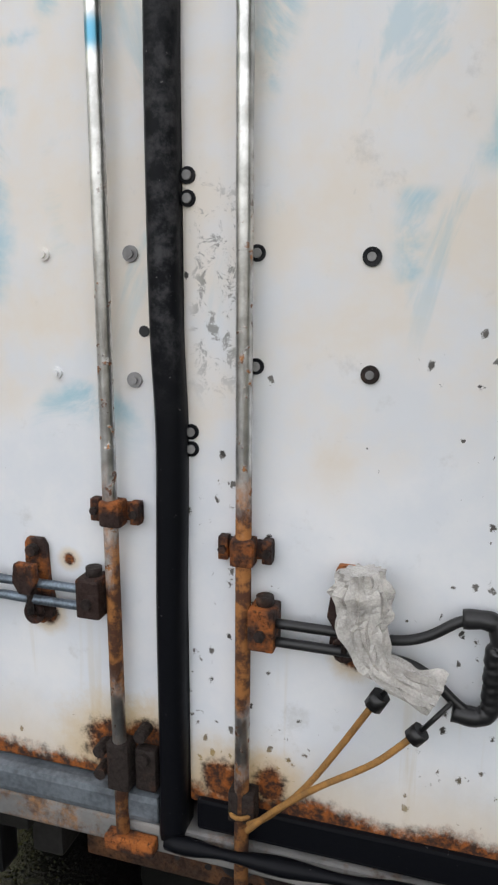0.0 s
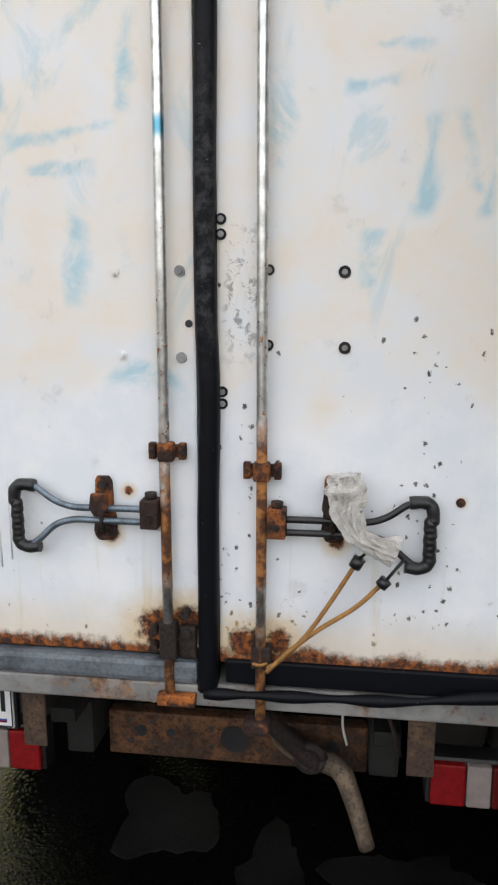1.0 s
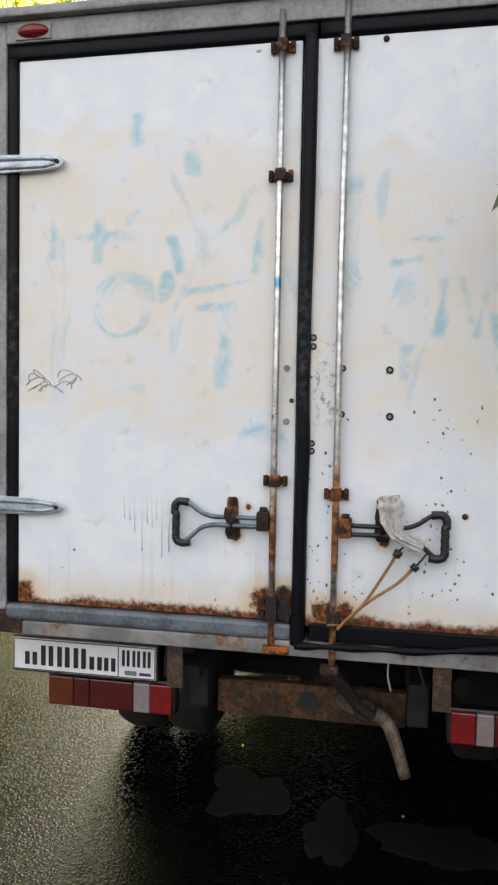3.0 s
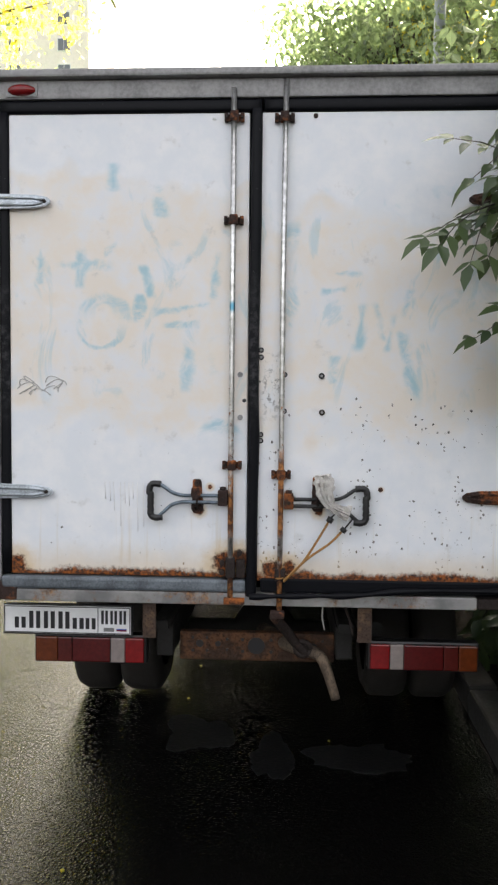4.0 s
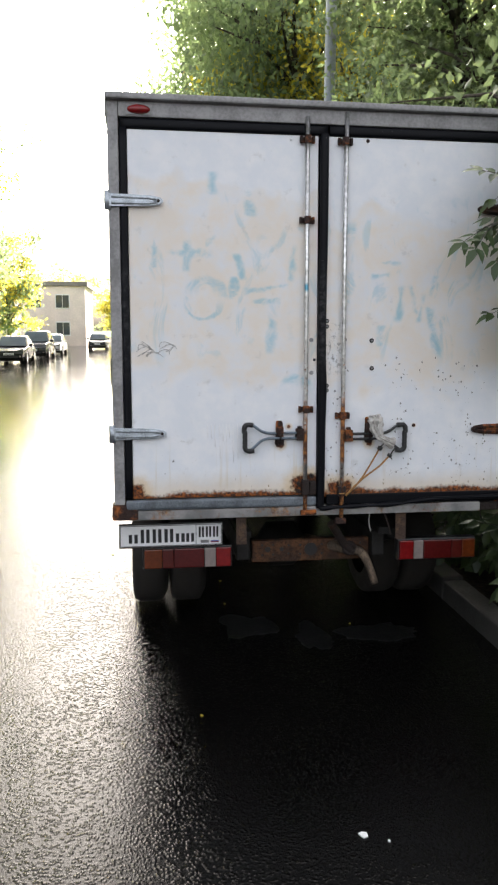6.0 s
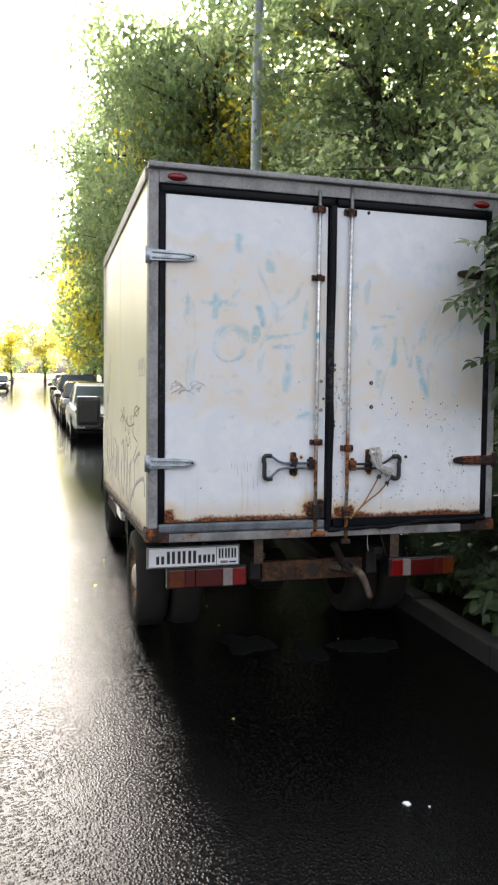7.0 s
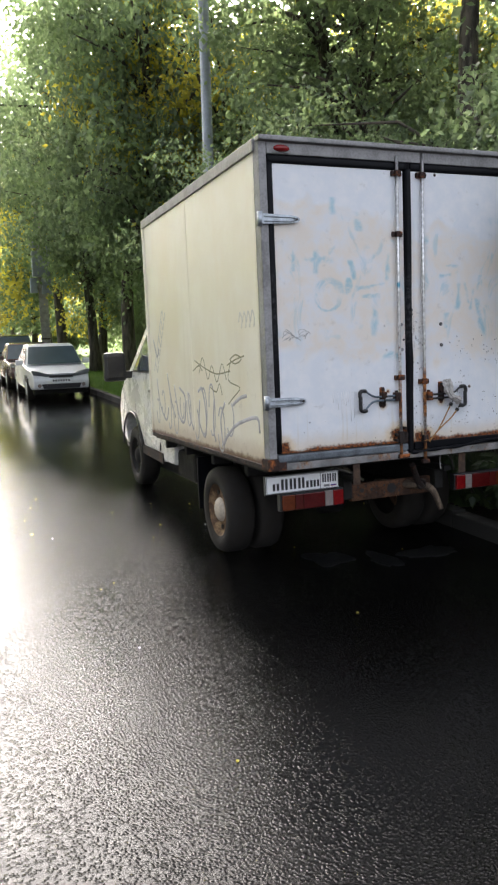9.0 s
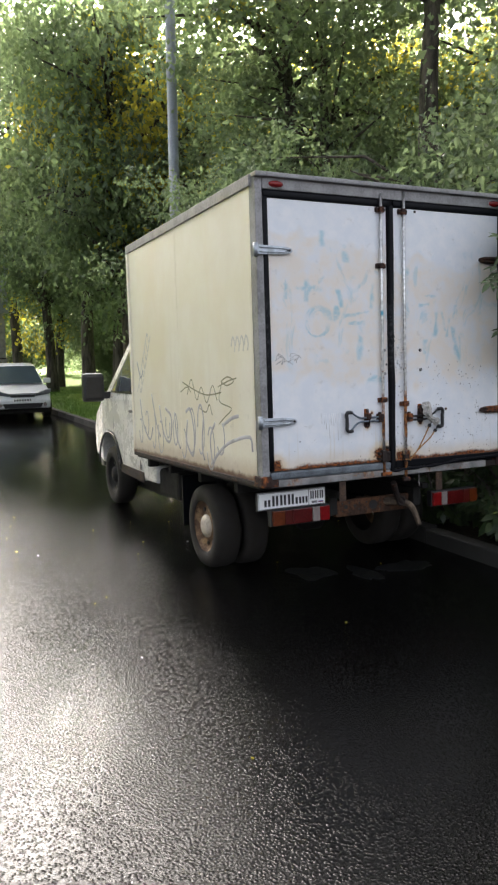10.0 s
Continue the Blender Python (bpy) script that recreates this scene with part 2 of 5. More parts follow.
def bark_material(name):
    m = Mat(name, 0.9)
    n = m.noise(9, 7, 0.7, m.scaled((1, 1, 0.22)))
    m.bump(n, 0.9, 0.03)
    return m.done(m.mix(m.ramp(n, 0.35, 0.65), (0.022, 0.018, 0.014), (0.11, 0.095, 0.075)))


def grass_material(name):
    m = Mat(name, 0.7, 0.0, 0.2)
    r = m.island()
    return m.done(m.mix(r, (0.055, 0.12, 0.02), (0.13, 0.21, 0.035)))


def ground_material(name):
    m = Mat(name, 0.95, 0.0, 0.08)
    x, y, _ = m.xyz()
    n, f = m.noise(0.8, 6, 0.6), m.noise(25, 5, 0.7)
    c = m.mix(m.ramp(n, 0.4, 0.62), (0.055, 0.115, 0.018), (0.12, 0.185, 0.03))
    c = m.mix(m.ramp(f, 0.6, 0.75), c, (0.06, 0.045, 0.022))
    # earth beside the truck, with the shrubs' shade put into its near-black colour
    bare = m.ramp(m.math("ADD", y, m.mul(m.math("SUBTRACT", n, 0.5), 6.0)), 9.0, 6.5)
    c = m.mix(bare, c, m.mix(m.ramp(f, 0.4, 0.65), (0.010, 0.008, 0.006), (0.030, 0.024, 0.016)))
    m.bump(f, 0.8, 0.03)
    return m.done(c)


def glass_material(name, tint=(0.05, 0.06, 0.07)):
    m = Mat(name, 0.04, 0.0, 0.8)
    return m.done(m.mix(m.noise(2, 2), tint, tuple(v * 1.5 for v in tint)))


L_STROKES = [("bar", (-0.70, 2.09, -0.03, 0.12), 0.022), ("line", (-0.715, 2.08, 0.0, 0.085), 0.022), ("bar", (-0.60, 2.15, 0.6, 0.03), 0.018), ("line", (-0.87, 2.07, 0.0, 0.06), 0.02),
             ("arc", (-0.626, 1.885, 0.085, 1), 0.020), ("arc", (-0.62, 1.90, 0.05, 1), 0.017), ("arc", (-0.64, 1.87, 0.09, -1), 0.011), ("line", (-0.49, 1.93, 0.1, 0.06), 0.018),
             ("bar", (-0.33, 1.93, 0.15, 0.13), 0.015), ("line", (-0.305, 1.74, 0.09, 0.14), 0.024), ("bar", (-0.33, 1.865, 0.05, 0.08), 0.015), ("line", (-0.59, 2.42, 0.0, 0.06), 0.03),
             ("line", (-0.41, 2.33, -0.1, 0.07), 0.024), ("line", (-0.20, 2.05, 0.1, 0.10), 0.02), ("line", (-0.46, 2.03, -0.3, 0.07), 0.02), ("arc", (-0.18, 1.42, 0.07, 1), 0.024)]
R_STROKES = [("line", (0.35, 1.86, 0.1, 0.10), 0.022), ("line", (0.42, 1.88, -0.25, 0.08), 0.019), ("line", (0.46, 1.84, 0.2, 0.08), 0.018), ("line", (0.525, 1.72, -0.22, 0.15), 0.024),
             ("bar", (0.25, 2.0, 0.1, 0.06), 0.018), ("line", (0.25, 1.70, 0.0, 0.06), 0.026), ("line", (0.085, 2.05, 0.02, 0.22), 0.022), ("bar", (0.30, 2.06, 0.0, 0.06), 0.015),
             ("line", (0.52, 1.95, 0.3, 0.06), 0.018)]
WHITE_L = door_paint("old_white_paint", L_STROKES, (1.48, 2.42), 0.915, 0.4, 1.25, ((-0.155, 0.955, 0.06), (-0.10, 0.97, 0.05), (-0.215, 1.25, 0.012), (-0.97, 0.94, 0.05), (-0.255, 1.16, 0.02)))
WHITE_R = door_paint("chipped_white_paint", R_STROKES, (1.42, 2.30), 0.905, 1.0, 1.7, ((0.02, 0.935, 0.045), (0.09, 0.945, 0.035), (0.20, 1.16, 0.02), (0.435, 1.249, 0.008)), (0.018, 1.64, 0.05, 0.17))
SIDE = box_side_paint("cream_box_paint")
GREY = plain("grey_metal_frame", (0.27, 0.265, 0.265), 0.55, 0.1, 0.35, 7, 0.15)
ZINC = plain("zinc_plate", (0.42, 0.46, 0.50), 0.38, 0.7, 0.4, 16, 0.2)
RUBBER = seal_rubber("black_rubber_seal")
TYRE = plain("dusty_tyre_rubber", (0.016, 0.013, 0.0105), 0.9, 0.0, 0.4, 12, 0.4)
def stained_metal(name):
    """Dull grey frame metal with rust running out of its seams."""
    m = Mat(name, 0.55, 0.1)
    n = m.noise(7, 6, 0.6)
    c = m.mix(m.ramp(n, 0.35, 0.65), (0.15, 0.15, 0.15), (0.30, 0.29, 0.28))
    blot = m.ramp(m.math("ADD", m.mul(m.noise(5, 5, 0.65), 0.6), m.mul(m.noise(38, 5, 0.75), 0.4)), 0.50, 0.62)
    c = m.mix(m.mul(blot, 0.85), c, m.mix(m.ramp(m.noise(45, 5, 0.7), 0.4, 0.65), (0.10, 0.045, 0.02), (0.36, 0.17, 0.06)))
    m.bump(m.math("ADD", n, m.mul(blot, m.noise(80, 4))), 0.3, 0.004)
    return m.done(c, m.ramp(blot, 0, 1, 0.5, 0.85))


SILL = stained_metal("rust_stained_metal")
RUST = rust_material("rust", (0.024, 0.009, 0.006), (0.40, 0.115, 0.020), 0.45)
RUST_DARK = rust_material("dark_rust", (0.016, 0.009, 0.007), (0.075, 0.028, 0.012), 0.35)
BLACK = plain("black_plastic", (0.012, 0.012, 0.013), 0.4, 0.0, 0.4, 30)
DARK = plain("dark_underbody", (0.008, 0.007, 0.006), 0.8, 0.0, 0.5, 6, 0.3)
WHITE_CAR = plain("white_car_paint", (0.72, 0.73, 0.74), 0.16, 0.0, 0.08, 3)
CAB = plain("white_cab_paint", (0.66, 0.65, 0.61), 0.28, 0.0, 0.15, 4)
CAR_DARK = plain("dark_car_paint", (0.02, 0.021, 0.025), 0.14, 0.0, 0.2, 3)
CAR_BROWN = plain("brown_car_paint", (0.09, 0.045, 0.035), 0.16, 0.0, 0.2, 3)
GLASS = glass_material("dark_glass")
# the sky mirrored in the cars' windows is put into this blue-grey tint
CAR_GLASS = glass_material("sky_tinted_car_glass", (0.09, 0.125, 0.145))
RED = plain("red_lens", (0.19, 0.006, 0.007), 0.16, 0.0, 0.25, 40)
AMBER = plain("amber_lens", (0.11, 0.022, 0.005), 0.2, 0.0, 0.25, 40)
CLEAR = plain("clear_lens", (0.24, 0.20, 0.185), 0.16, 0.0, 0.15, 40)
PLATE = plain("white_plate", (0.78, 0.78, 0.78), 0.35, 0.0, 0.05, 20)
INK = plain("black_ink", (0.012, 0.012, 0.014), 0.45, 0.0, 0.1, 30)
BLUE = plain("blue_ink", (0.03, 0.07, 0.35), 0.45, 0.0, 0.1, 30)
BAG = plain("dusty_clear_polythene", (0.68, 0.65, 0.61), 0.2, 0.0, 0.25, 40, 0.3)
BAG.node_tree.nodes["Principled BSDF"].inputs["Transmission Weight"].default_value = 0.3
CORD = plain("yellow_brown_cord", (0.34, 0.165, 0.045), 0.7, 0.0, 0.35, 60, 0.5)
CONCRETE = plain("weathered_concrete", (0.28, 0.27, 0.25), 0.9, 0.0, 0.3, 5, 0.5)
# the shrubs' shade over the kerb is put into this near-black colour
KERB = plain("shaded_wet_concrete", (0.02, 0.0195, 0.0175), 0.8, 0.0, 0.35, 5, 0.5)
POLE = plain("grey_lamp_pole", (0.24, 0.27, 0.30), 0.55, 0.3, 0.2, 3)
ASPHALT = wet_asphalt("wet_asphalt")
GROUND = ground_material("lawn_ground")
GRASS = grass_material("grass_blades")
BARK = bark_material("bark")
LEAF = leaf_material("green_leaf", (0.022, 0.043, 0.035), (0.082, 0.115, 0.085), (0.27, 0.355, 0.16), 0.5)
# sunlight on the leaves is put into this yellow; fallen scraps share it
LEAF_YELLOW = leaf_material("sunlit_and_fallen_leaf", (0.07, 0.09, 0.022), (0.18, 0.165, 0.03), (0.66, 0.58, 0.08), 0.55)
LEAF_NEAR = leaf_material("ash_leaved_maple_leaf", (0.020, 0.044, 0.020), (0.075, 0.11, 0.042), (0.09, 0.14, 0.03), 0.32)
WALL = plain("pale_pink_render", (0.78, 0.68, 0.64), 0.9, 0.0, 0.12, 0.6)
TOWER = plain("pale_tower_panels", (0.86, 0.78, 0.75), 0.9, 0.0, 0.1, 0.3)
ROOF = plain("roof_sheet", (0.22, 0.20, 0.19), 0.7, 0.0, 0.2, 1.0)
STICKS = plain("faded_marker_ink", (0.40, 0.39, 0.37), 0.6, 0.0, 0.2, 40)
SCRAWL = plain("olive_marker_ink", (0.27, 0.25, 0.14), 0.6, 0.0, 0.4, 40)


# ---- mesh helpers ----
def add_box(bm, lo, hi, bevel=0.0):
    v = [bm.verts.new((x, y, z)) for x in (lo[0], hi[0]) for y in (lo[1], hi[1]) for z in (lo[2], hi[2])]
    faces = [bm.faces.new([v[i] for i in q]) for q in ((0, 1, 3, 2), (4, 6, 7, 5), (0, 4, 5, 1), (2, 3, 7, 6), (0, 2, 6, 4), (1, 5, 7, 3))]
    if bevel:
        edges = list({e for f in faces for e in f.edges})
        bmesh.ops.bevel(bm, geom=edges, offset=bevel, segments=2, affect="EDGES", profile=0.6)
    return bm


def box_mesh(lo, hi, bevel=0.0):
    return add_box(bmesh.new(), lo, hi, bevel)


def add_tube(bm, pts, radii, sides=10, cap=True):
    """A round bar through the points, with a radius for each."""
    pts = [Vector(p) for p in pts]
    if isinstance(radii, (int, float)):
        radii = [radii] * len(pts)
    rings, up = [], None
    for i, p in enumerate(pts):
        d = (pts[min(i + 1, len(pts) - 1)] - pts[max(i - 1, 0)]).normalized()
        if up is None:
            up = d.orthogonal().normalized()
        up = (up - d * up.dot(d)).normalized()
        side = d.cross(up)
        rings.append([bm.verts.new(p + (up * math.cos(a) + side * math.sin(a)) * radii[i]) for a in (2 * math.pi * k / sides for k in range(sides))])
    for a, c in zip(rings, rings[1:]):
        for k in range(sides):
            f = bm.faces.new((a[k], a[(k + 1) % sides], c[(k + 1) % sides], c[k]))
            f.smooth = True
    if cap:
        bm.faces.new(rings[0][::-1])
        bm.faces.new(rings[-1])
    return bm


def tube_mesh(pts, radii, sides=10):
    return add_tube(bmesh.new(), pts, radii, sides)


def smooth_line(pts, steps=6):
    """Catmull-Rom through the points."""
    p = [Vector(q) for q in pts]
    p = [p[0] * 2 - p[1]] + p + [p[-1] * 2 - p[-2]]
    out = []
    for i in range(1, len(p) - 2):
        for k in range(steps):
            t = k / steps
            out.append(0.5 * (2 * p[i] + (p[i + 1] - p[i - 1]) * t + (2 * p[i - 1] - 5 * p[i] + 4 * p[i + 1] - p[i + 2]) * t * t + (3 * p[i] - p[i - 1] - 3 * p[i + 1] + p[i + 2]) * t ** 3))
    return out + [p[-2]]


def prism(outline, axis, lo, hi, bevel=0.0):
    """A flat outline (two coordinates) pushed along an axis."""
    bm = bmesh.new()
    place = {"x": lambda a, c, w: (w, a, c), "y": lambda a, c, w: (a, w, c), "z": lambda a, c, w: (a, c, w)}[axis]
    lower = [bm.verts.new(place(a, c, lo)) for a, c in outline]
    upper = [bm.verts.new(place(a, c, hi)) for a, c in outline]
    n = len(outline)
    faces = [bm.faces.new(lower[::-1]), bm.faces.new(upper)]
    faces += [bm.faces.new((lower[i], lower[(i + 1) % n], upper[(i + 1) % n], upper[i])) for i in range(n)]
    bmesh.ops.recalc_face_normals(bm, faces=bm.faces)
    if bevel:
        bmesh.ops.bevel(bm, geom=list(bm.edges), offset=bevel, segments=2, affect="EDGES", profile=0.6)
    return bm


def disc_outline(cx, cz, r, n=16):
    return [(cx + r * math.cos(2 * math.pi * k / n), cz + r * math.sin(2 * math.pi * k / n)) for k in range(n)]


def mesh_of(name, bm, material):
    me = bpy.data.meshes.new(name)
    bm.to_mesh(me)
    bm.free()
    for m in material if isinstance(material, (list, tuple)) else [material]:
        me.materials.append(m)
    return me


def part(name, bm, material, parent=None, label=""):
    me = bm if isinstance(bm, bpy.types.Mesh) else mesh_of(name, bm, material)
    ob = new(name, me)
    if parent is not None:
        ob.parent = parent
    return tagged(ob, label)


def empty(name, m, label, category, group="", kind=""):
    ob = new(name)
    ob.matrix_basis = m
    return tagged(ob, label, category, group, kind)


# ---- large structure ----
def sheet(name, x0, x1, y0, y1, z, material, nx=1, ny=1, rough=0.0):
    bm = bmesh.new()
    grid = [[bm.verts.new((x0 + (x1 - x0) * i / nx, y0 + (y1 - y0) * j / ny,
                           z + rough * noise.noise(Vector((i * 0.7, j * 0.7, 3.1))))) for j in range(ny + 1)] for i in range(nx + 1)]
    for i in range(nx):
        for j in range(ny):
            bm.faces.new((grid[i][j], grid[i + 1][j], grid[i + 1][j + 1], grid[i][j + 1]))
    return part(name, bm, material)


tagged(sheet("ground", -900, 900, -500, 1500, -0.05, GROUND), "flat ground of grass and earth", "ground", kind="structure")
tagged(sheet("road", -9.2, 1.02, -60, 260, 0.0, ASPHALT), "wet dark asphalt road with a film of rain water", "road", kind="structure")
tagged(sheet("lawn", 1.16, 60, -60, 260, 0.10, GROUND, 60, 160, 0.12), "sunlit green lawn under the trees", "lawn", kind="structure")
tagged(sheet("verge", -60, -9.35, -60, 260, 0.10, GROUND, 20, 60, 0.1), "grass verge along the road", "lawn", kind="structure")


def kerb_line(x0, x1, ys, label):
    root = empty("kerb", Matrix(), label, "kerb", kind="structure")
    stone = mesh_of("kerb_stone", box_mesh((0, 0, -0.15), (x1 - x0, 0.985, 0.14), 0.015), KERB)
    for y in ys:
        ob = part("kerb_stone", stone, None, root)
        ob.matrix_basis = pose(x0 + random.uniform(-0.008, 0.008), y, random.uniform(-0.012, 0.008), 0, 0, random.uniform(-0.4, 0.4))


# ---- delivery truck ----
truck = empty("delivery_truck", RAKE, "old white box truck with rusty rear doors parked on wet asphalt", "truck")
XL, XR, XC = -1.08, 1.01, -0.035
BOX_LEN, Z0, Z1 = 2.78, 0.80, 2.80


def cargo_box():
    wall = 0.05
    for side, lo, hi in (("left", XL, XL + wall), ("right", XR - wall, XR)):
        bm = box_mesh((lo, 0.06, Z0 + 0.03), (hi, BOX_LEN, Z1 - 0.03), 0.004)
        panel = part("side_panel", bm, SIDE, truck, "cream painted box side with faded scrawls")
        outer = XL if side == "left" else XR
        s = -1 if side == "left" else 1
        for y in (1.47,):
            part("joint_strip", box_mesh((min(outer, outer + s * 0.0015), y - 0.012, Z0 + 0.04), (max(outer, outer + s * 0.0015), y + 0.012, Z1 - 0.04)), SIDE, panel)
        part("roof_rail", box_mesh((outer - 0.012, 0.05, Z1 - 0.07), (outer + 0.012, BOX_LEN + 0.01, Z1 + 0.004), 0.006), GREY, panel, "dull metal edge rail")
        part("floor_rail", box_mesh((outer - 0.010, 0.05, Z0), (outer + 0.010, BOX_LEN + 0.01, Z0 + 0.035), 0.006), RUST_DARK, panel, "rusty lower edge rail")
        part("front_edge", box_mesh((outer - 0.01, BOX_LEN - 0.04, Z0 + 0.03), (outer + 0.01, BOX_LEN + 0.012, Z1 - 0.07), 0.005), SIDE, panel)
    part("roof_panel", box_mesh((XL + 0.01, 0.03, Z1 - 0.03), (XR - 0.01, BOX_LEN, Z1 + 0.012), 0.006), GREY, truck)
    part("front_panel", box_mesh((XL + 0.05, BOX_LEN - 0.05, Z0 + 0.03), (XR - 0.05, BOX_LEN - 0.003, Z1 - 0.03)), SIDE, truck)
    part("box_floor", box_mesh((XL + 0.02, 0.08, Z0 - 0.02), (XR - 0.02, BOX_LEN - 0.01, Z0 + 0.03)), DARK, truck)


def rear_frame():
    part("corner_post", box_mesh((XL, -0.012, Z0 + 0.075), (XL + 0.052, 0.08, Z1 - 0.02), 0.008), GREY, truck, "dull grey metal corner post")
    part("corner_post", box_mesh((XR - 0.045, -0.012, Z0 + 0.075), (XR, 0.08, Z1 - 0.02), 0.008), GREY, truck, "dull grey metal corner post")
    part("header_rail", box_mesh((XL + 0.053, -0.016, 2.705), (XR - 0.046, 0.08, 2.775), 0.006), GREY, truck, "grey header rail over the doors")
    part("roof_lip", box_mesh((XL - 0.006, -0.045, 2.776), (XR + 0.006, 0.03, 2.806), 0.008), GREY, truck, "grey rain lip")
    part("sill", box_mesh((XL + 0.06, -0.014, 0.797), (0.80, 0.09, 0.845), 0.006), SILL, truck, "bent grey metal door sill stained with rust")
    part("sill", box_mesh((0.803, -0.012, 0.80), (XR - 0.05, 0.09, 0.84), 0.006), RUST_DARK, truck, "rusted end of the sill")
    part("sill_rail", box_mesh((XL + 0.055, -0.022, 0.848), (-0.075, 0.07, 0.898), 0.012), plain("slate_painted_rail", (0.13, 0.15, 0.17), 0.5, 0.2, 0.45, 14, 0.25), truck, "slate grey lower rail")
    # the lower right seal has come loose and sags
    pts = smooth_line([(-0.06, -0.03, 0.835), (0.05, -0.035, 0.842), (0.2, -0.035, 0.846), (0.35, -0.033, 0.85), (0.55, -0.03, 0.87), (0.95, -0.025, 0.875)])
    bm = add_tube(bmesh.new(), pts, [0.0105 + 0.003 * math.sin(i * 0.9) for i in range(len(pts))], 8)
    part("sagging_seal", bm, RUBBER, truck, "loose black rubber seal")
    part("rail_behind", box_mesh((-0.02, -0.008, 0.85), (XR - 0.05, 0.07, 0.902), 0.006), RUBBER, truck)
    for x, s in ((XL, 1), (XR, -1)):
        lo, hi = sorted((x - s * 0.012, x + s * 0.115))
        if s < 0:
            hi = XR + 0.012
        part("corner_gusset", box_mesh((lo, -0.02, 0.80), (hi, 0.10, 0.874), 0.01), RUST, truck, "rusted box corner")
    # red marker lamps in the header
    for x in (-0.932, 0.885):
        bm = bmesh.new()
        bmesh.ops.create_uvsphere(bm, u_segments=16, v_segments=10, radius=1)
        bmesh.ops.scale(bm, vec=(0.055, 0.022, 0.022), verts=bm.verts)
        bmesh.ops.translate(bm, vec=(x, -0.018, 2.737), verts=bm.verts)
        for f in bm.faces:
            f.smooth = True
        lamp = part("marker_lamp", bm, RED, truck, "oval red marker lamp")
        part("lamp_base", box_mesh((x - 0.06, -0.021, 2.712), (x + 0.06, -0.0165, 2.762), 0.002), GREY, lamp)


def seal_run(door, pts, w, d, label="black rubber door seal"):
    """A flat rubber strip of width w following the points on the door plane."""
    line = smooth_line(pts, 8)
    bm = bmesh.new()
    rows = []
    for i, p in enumerate(line):
        t = (line[min(i + 1, len(line) - 1)] - line[max(i - 1, 0)]).normalized()
        n = Vector((-t.z, 0, t.x))
        ring = []
        for a, dep in ((-0.5, 0.02), (-0.5, -d * 0.6), (-0.3, -d), (0.3, -d), (0.5, -d * 0.6), (0.5, 0.02)):
            ring.append(bm.verts.new(p + n * (a * w) + Vector((0, dep, 0))))
        rows.append(ring)
    for a, c in zip(rows, rows[1:]):
        for k in range(5):
            bm.faces.new((a[k], a[k + 1], c[k + 1], c[k])).smooth = True
        bm.faces.new((a[5], a[0], c[0], c[5]))
    bm.faces.new(rows[0])
    bm.faces.new(rows[-1][::-1])
    bmesh.ops.recalc_face_normals(bm, faces=bm.faces)
    return part("seal", bm, RUBBER, door, label)


def rod_bracket(door, x, z, material=None):
    """Clamp that carries a locking bar: two bolted ears and a saddle."""
    mat = material or RUST
    bm = box_mesh((x - 0.037, -0.012, z - 0.012), (x + 0.037, -0.001, z + 0.013), 0.002)
    add_box(bm, (x - 0.016, -0.036, z - 0.018), (x + 0.016, -0.006, z + 0.020), 0.006)
    for s in (-1, 1):
        add_box(bm, (x + s * 0.030 - 0.007, -0.019, z - 0.016), (x + s * 0.030 + 0.007, -0.002, z + 0.017), 0.003)
    br = part("rod_bracket", bm, mat, door, "rusty bar clamp")
    for s in (-1, 1):
        part("bolt", prism(disc_outline(x + s * 0.030, z, 0.006, 6), "y", -0.024, -0.018), RUST_DARK, br)


def bolt(door, x, z, r=0.0085, mat=None, ring=True):
    bm = prism(disc_outline(x, z, r, 12), "y", -0.004, 0.001)
    bm2 = prism(disc_outline(x, z, r * 0.55, 8), "y", -0.008, 0.001)
    tmp = mesh_of("tmp", bm2, ZINC)
    bm.from_mesh(tmp)
    bpy.data.meshes.remove(tmp)
    part("rivet", bm, mat or GREY, door)


def latch(door, x, z, mat):
    """Keeper plate that holds the handle down: rounded plate, folded tongue, lower lug with an eye."""
    out = [(x - 0.016, z + 0.055), (x - 0.012, z + 0.063), (x + 0.012, z + 0.063), (x + 0.018, z + 0.052), (x + 0.02, z + 0.0), (x + 0.026, z - 0.03),
           (x + 0.024, z - 0.058), (x + 0.008, z - 0.07), (x - 0.012, z - 0.068), (x - 0.022, z - 0.05), (x - 0.018, z - 0.02)]
    plate = part("latch_plate", prism(out, "y", -0.012, -0.001, 0.002), mat, door, "rusted latch keeper")
    part("tongue", prism([(x - 0.02, z + 0.005), (x - 0.016, z + 0.034), (x + 0.016, z + 0.034), (x + 0.018, z + 0.005), (x + 0.008, z - 0.012), (x - 0.010, z - 0.012)], "y", -0.044, -0.030, 0.003), mat, plate)
    part("bolt", prism(disc_outline(x, z + 0.047, 0.009, 8), "y", -0.024, -0.012, 0.001), RUST_DARK, plate)
    part("lug", tube_mesh([(x + 0.012 * math.cos(a), -0.022, z - 0.048 + 0.014 * math.sin(a)) for a in [k * 0.5 for k in range(13)]], 0.005, 6), mat, plate)
    part("pin", tube_mesh([(x + 0.004, -0.035, z + 0.0), (x + 0.002, -0.034, z - 0.045)], 0.005, 6), RUST_DARK, plate)


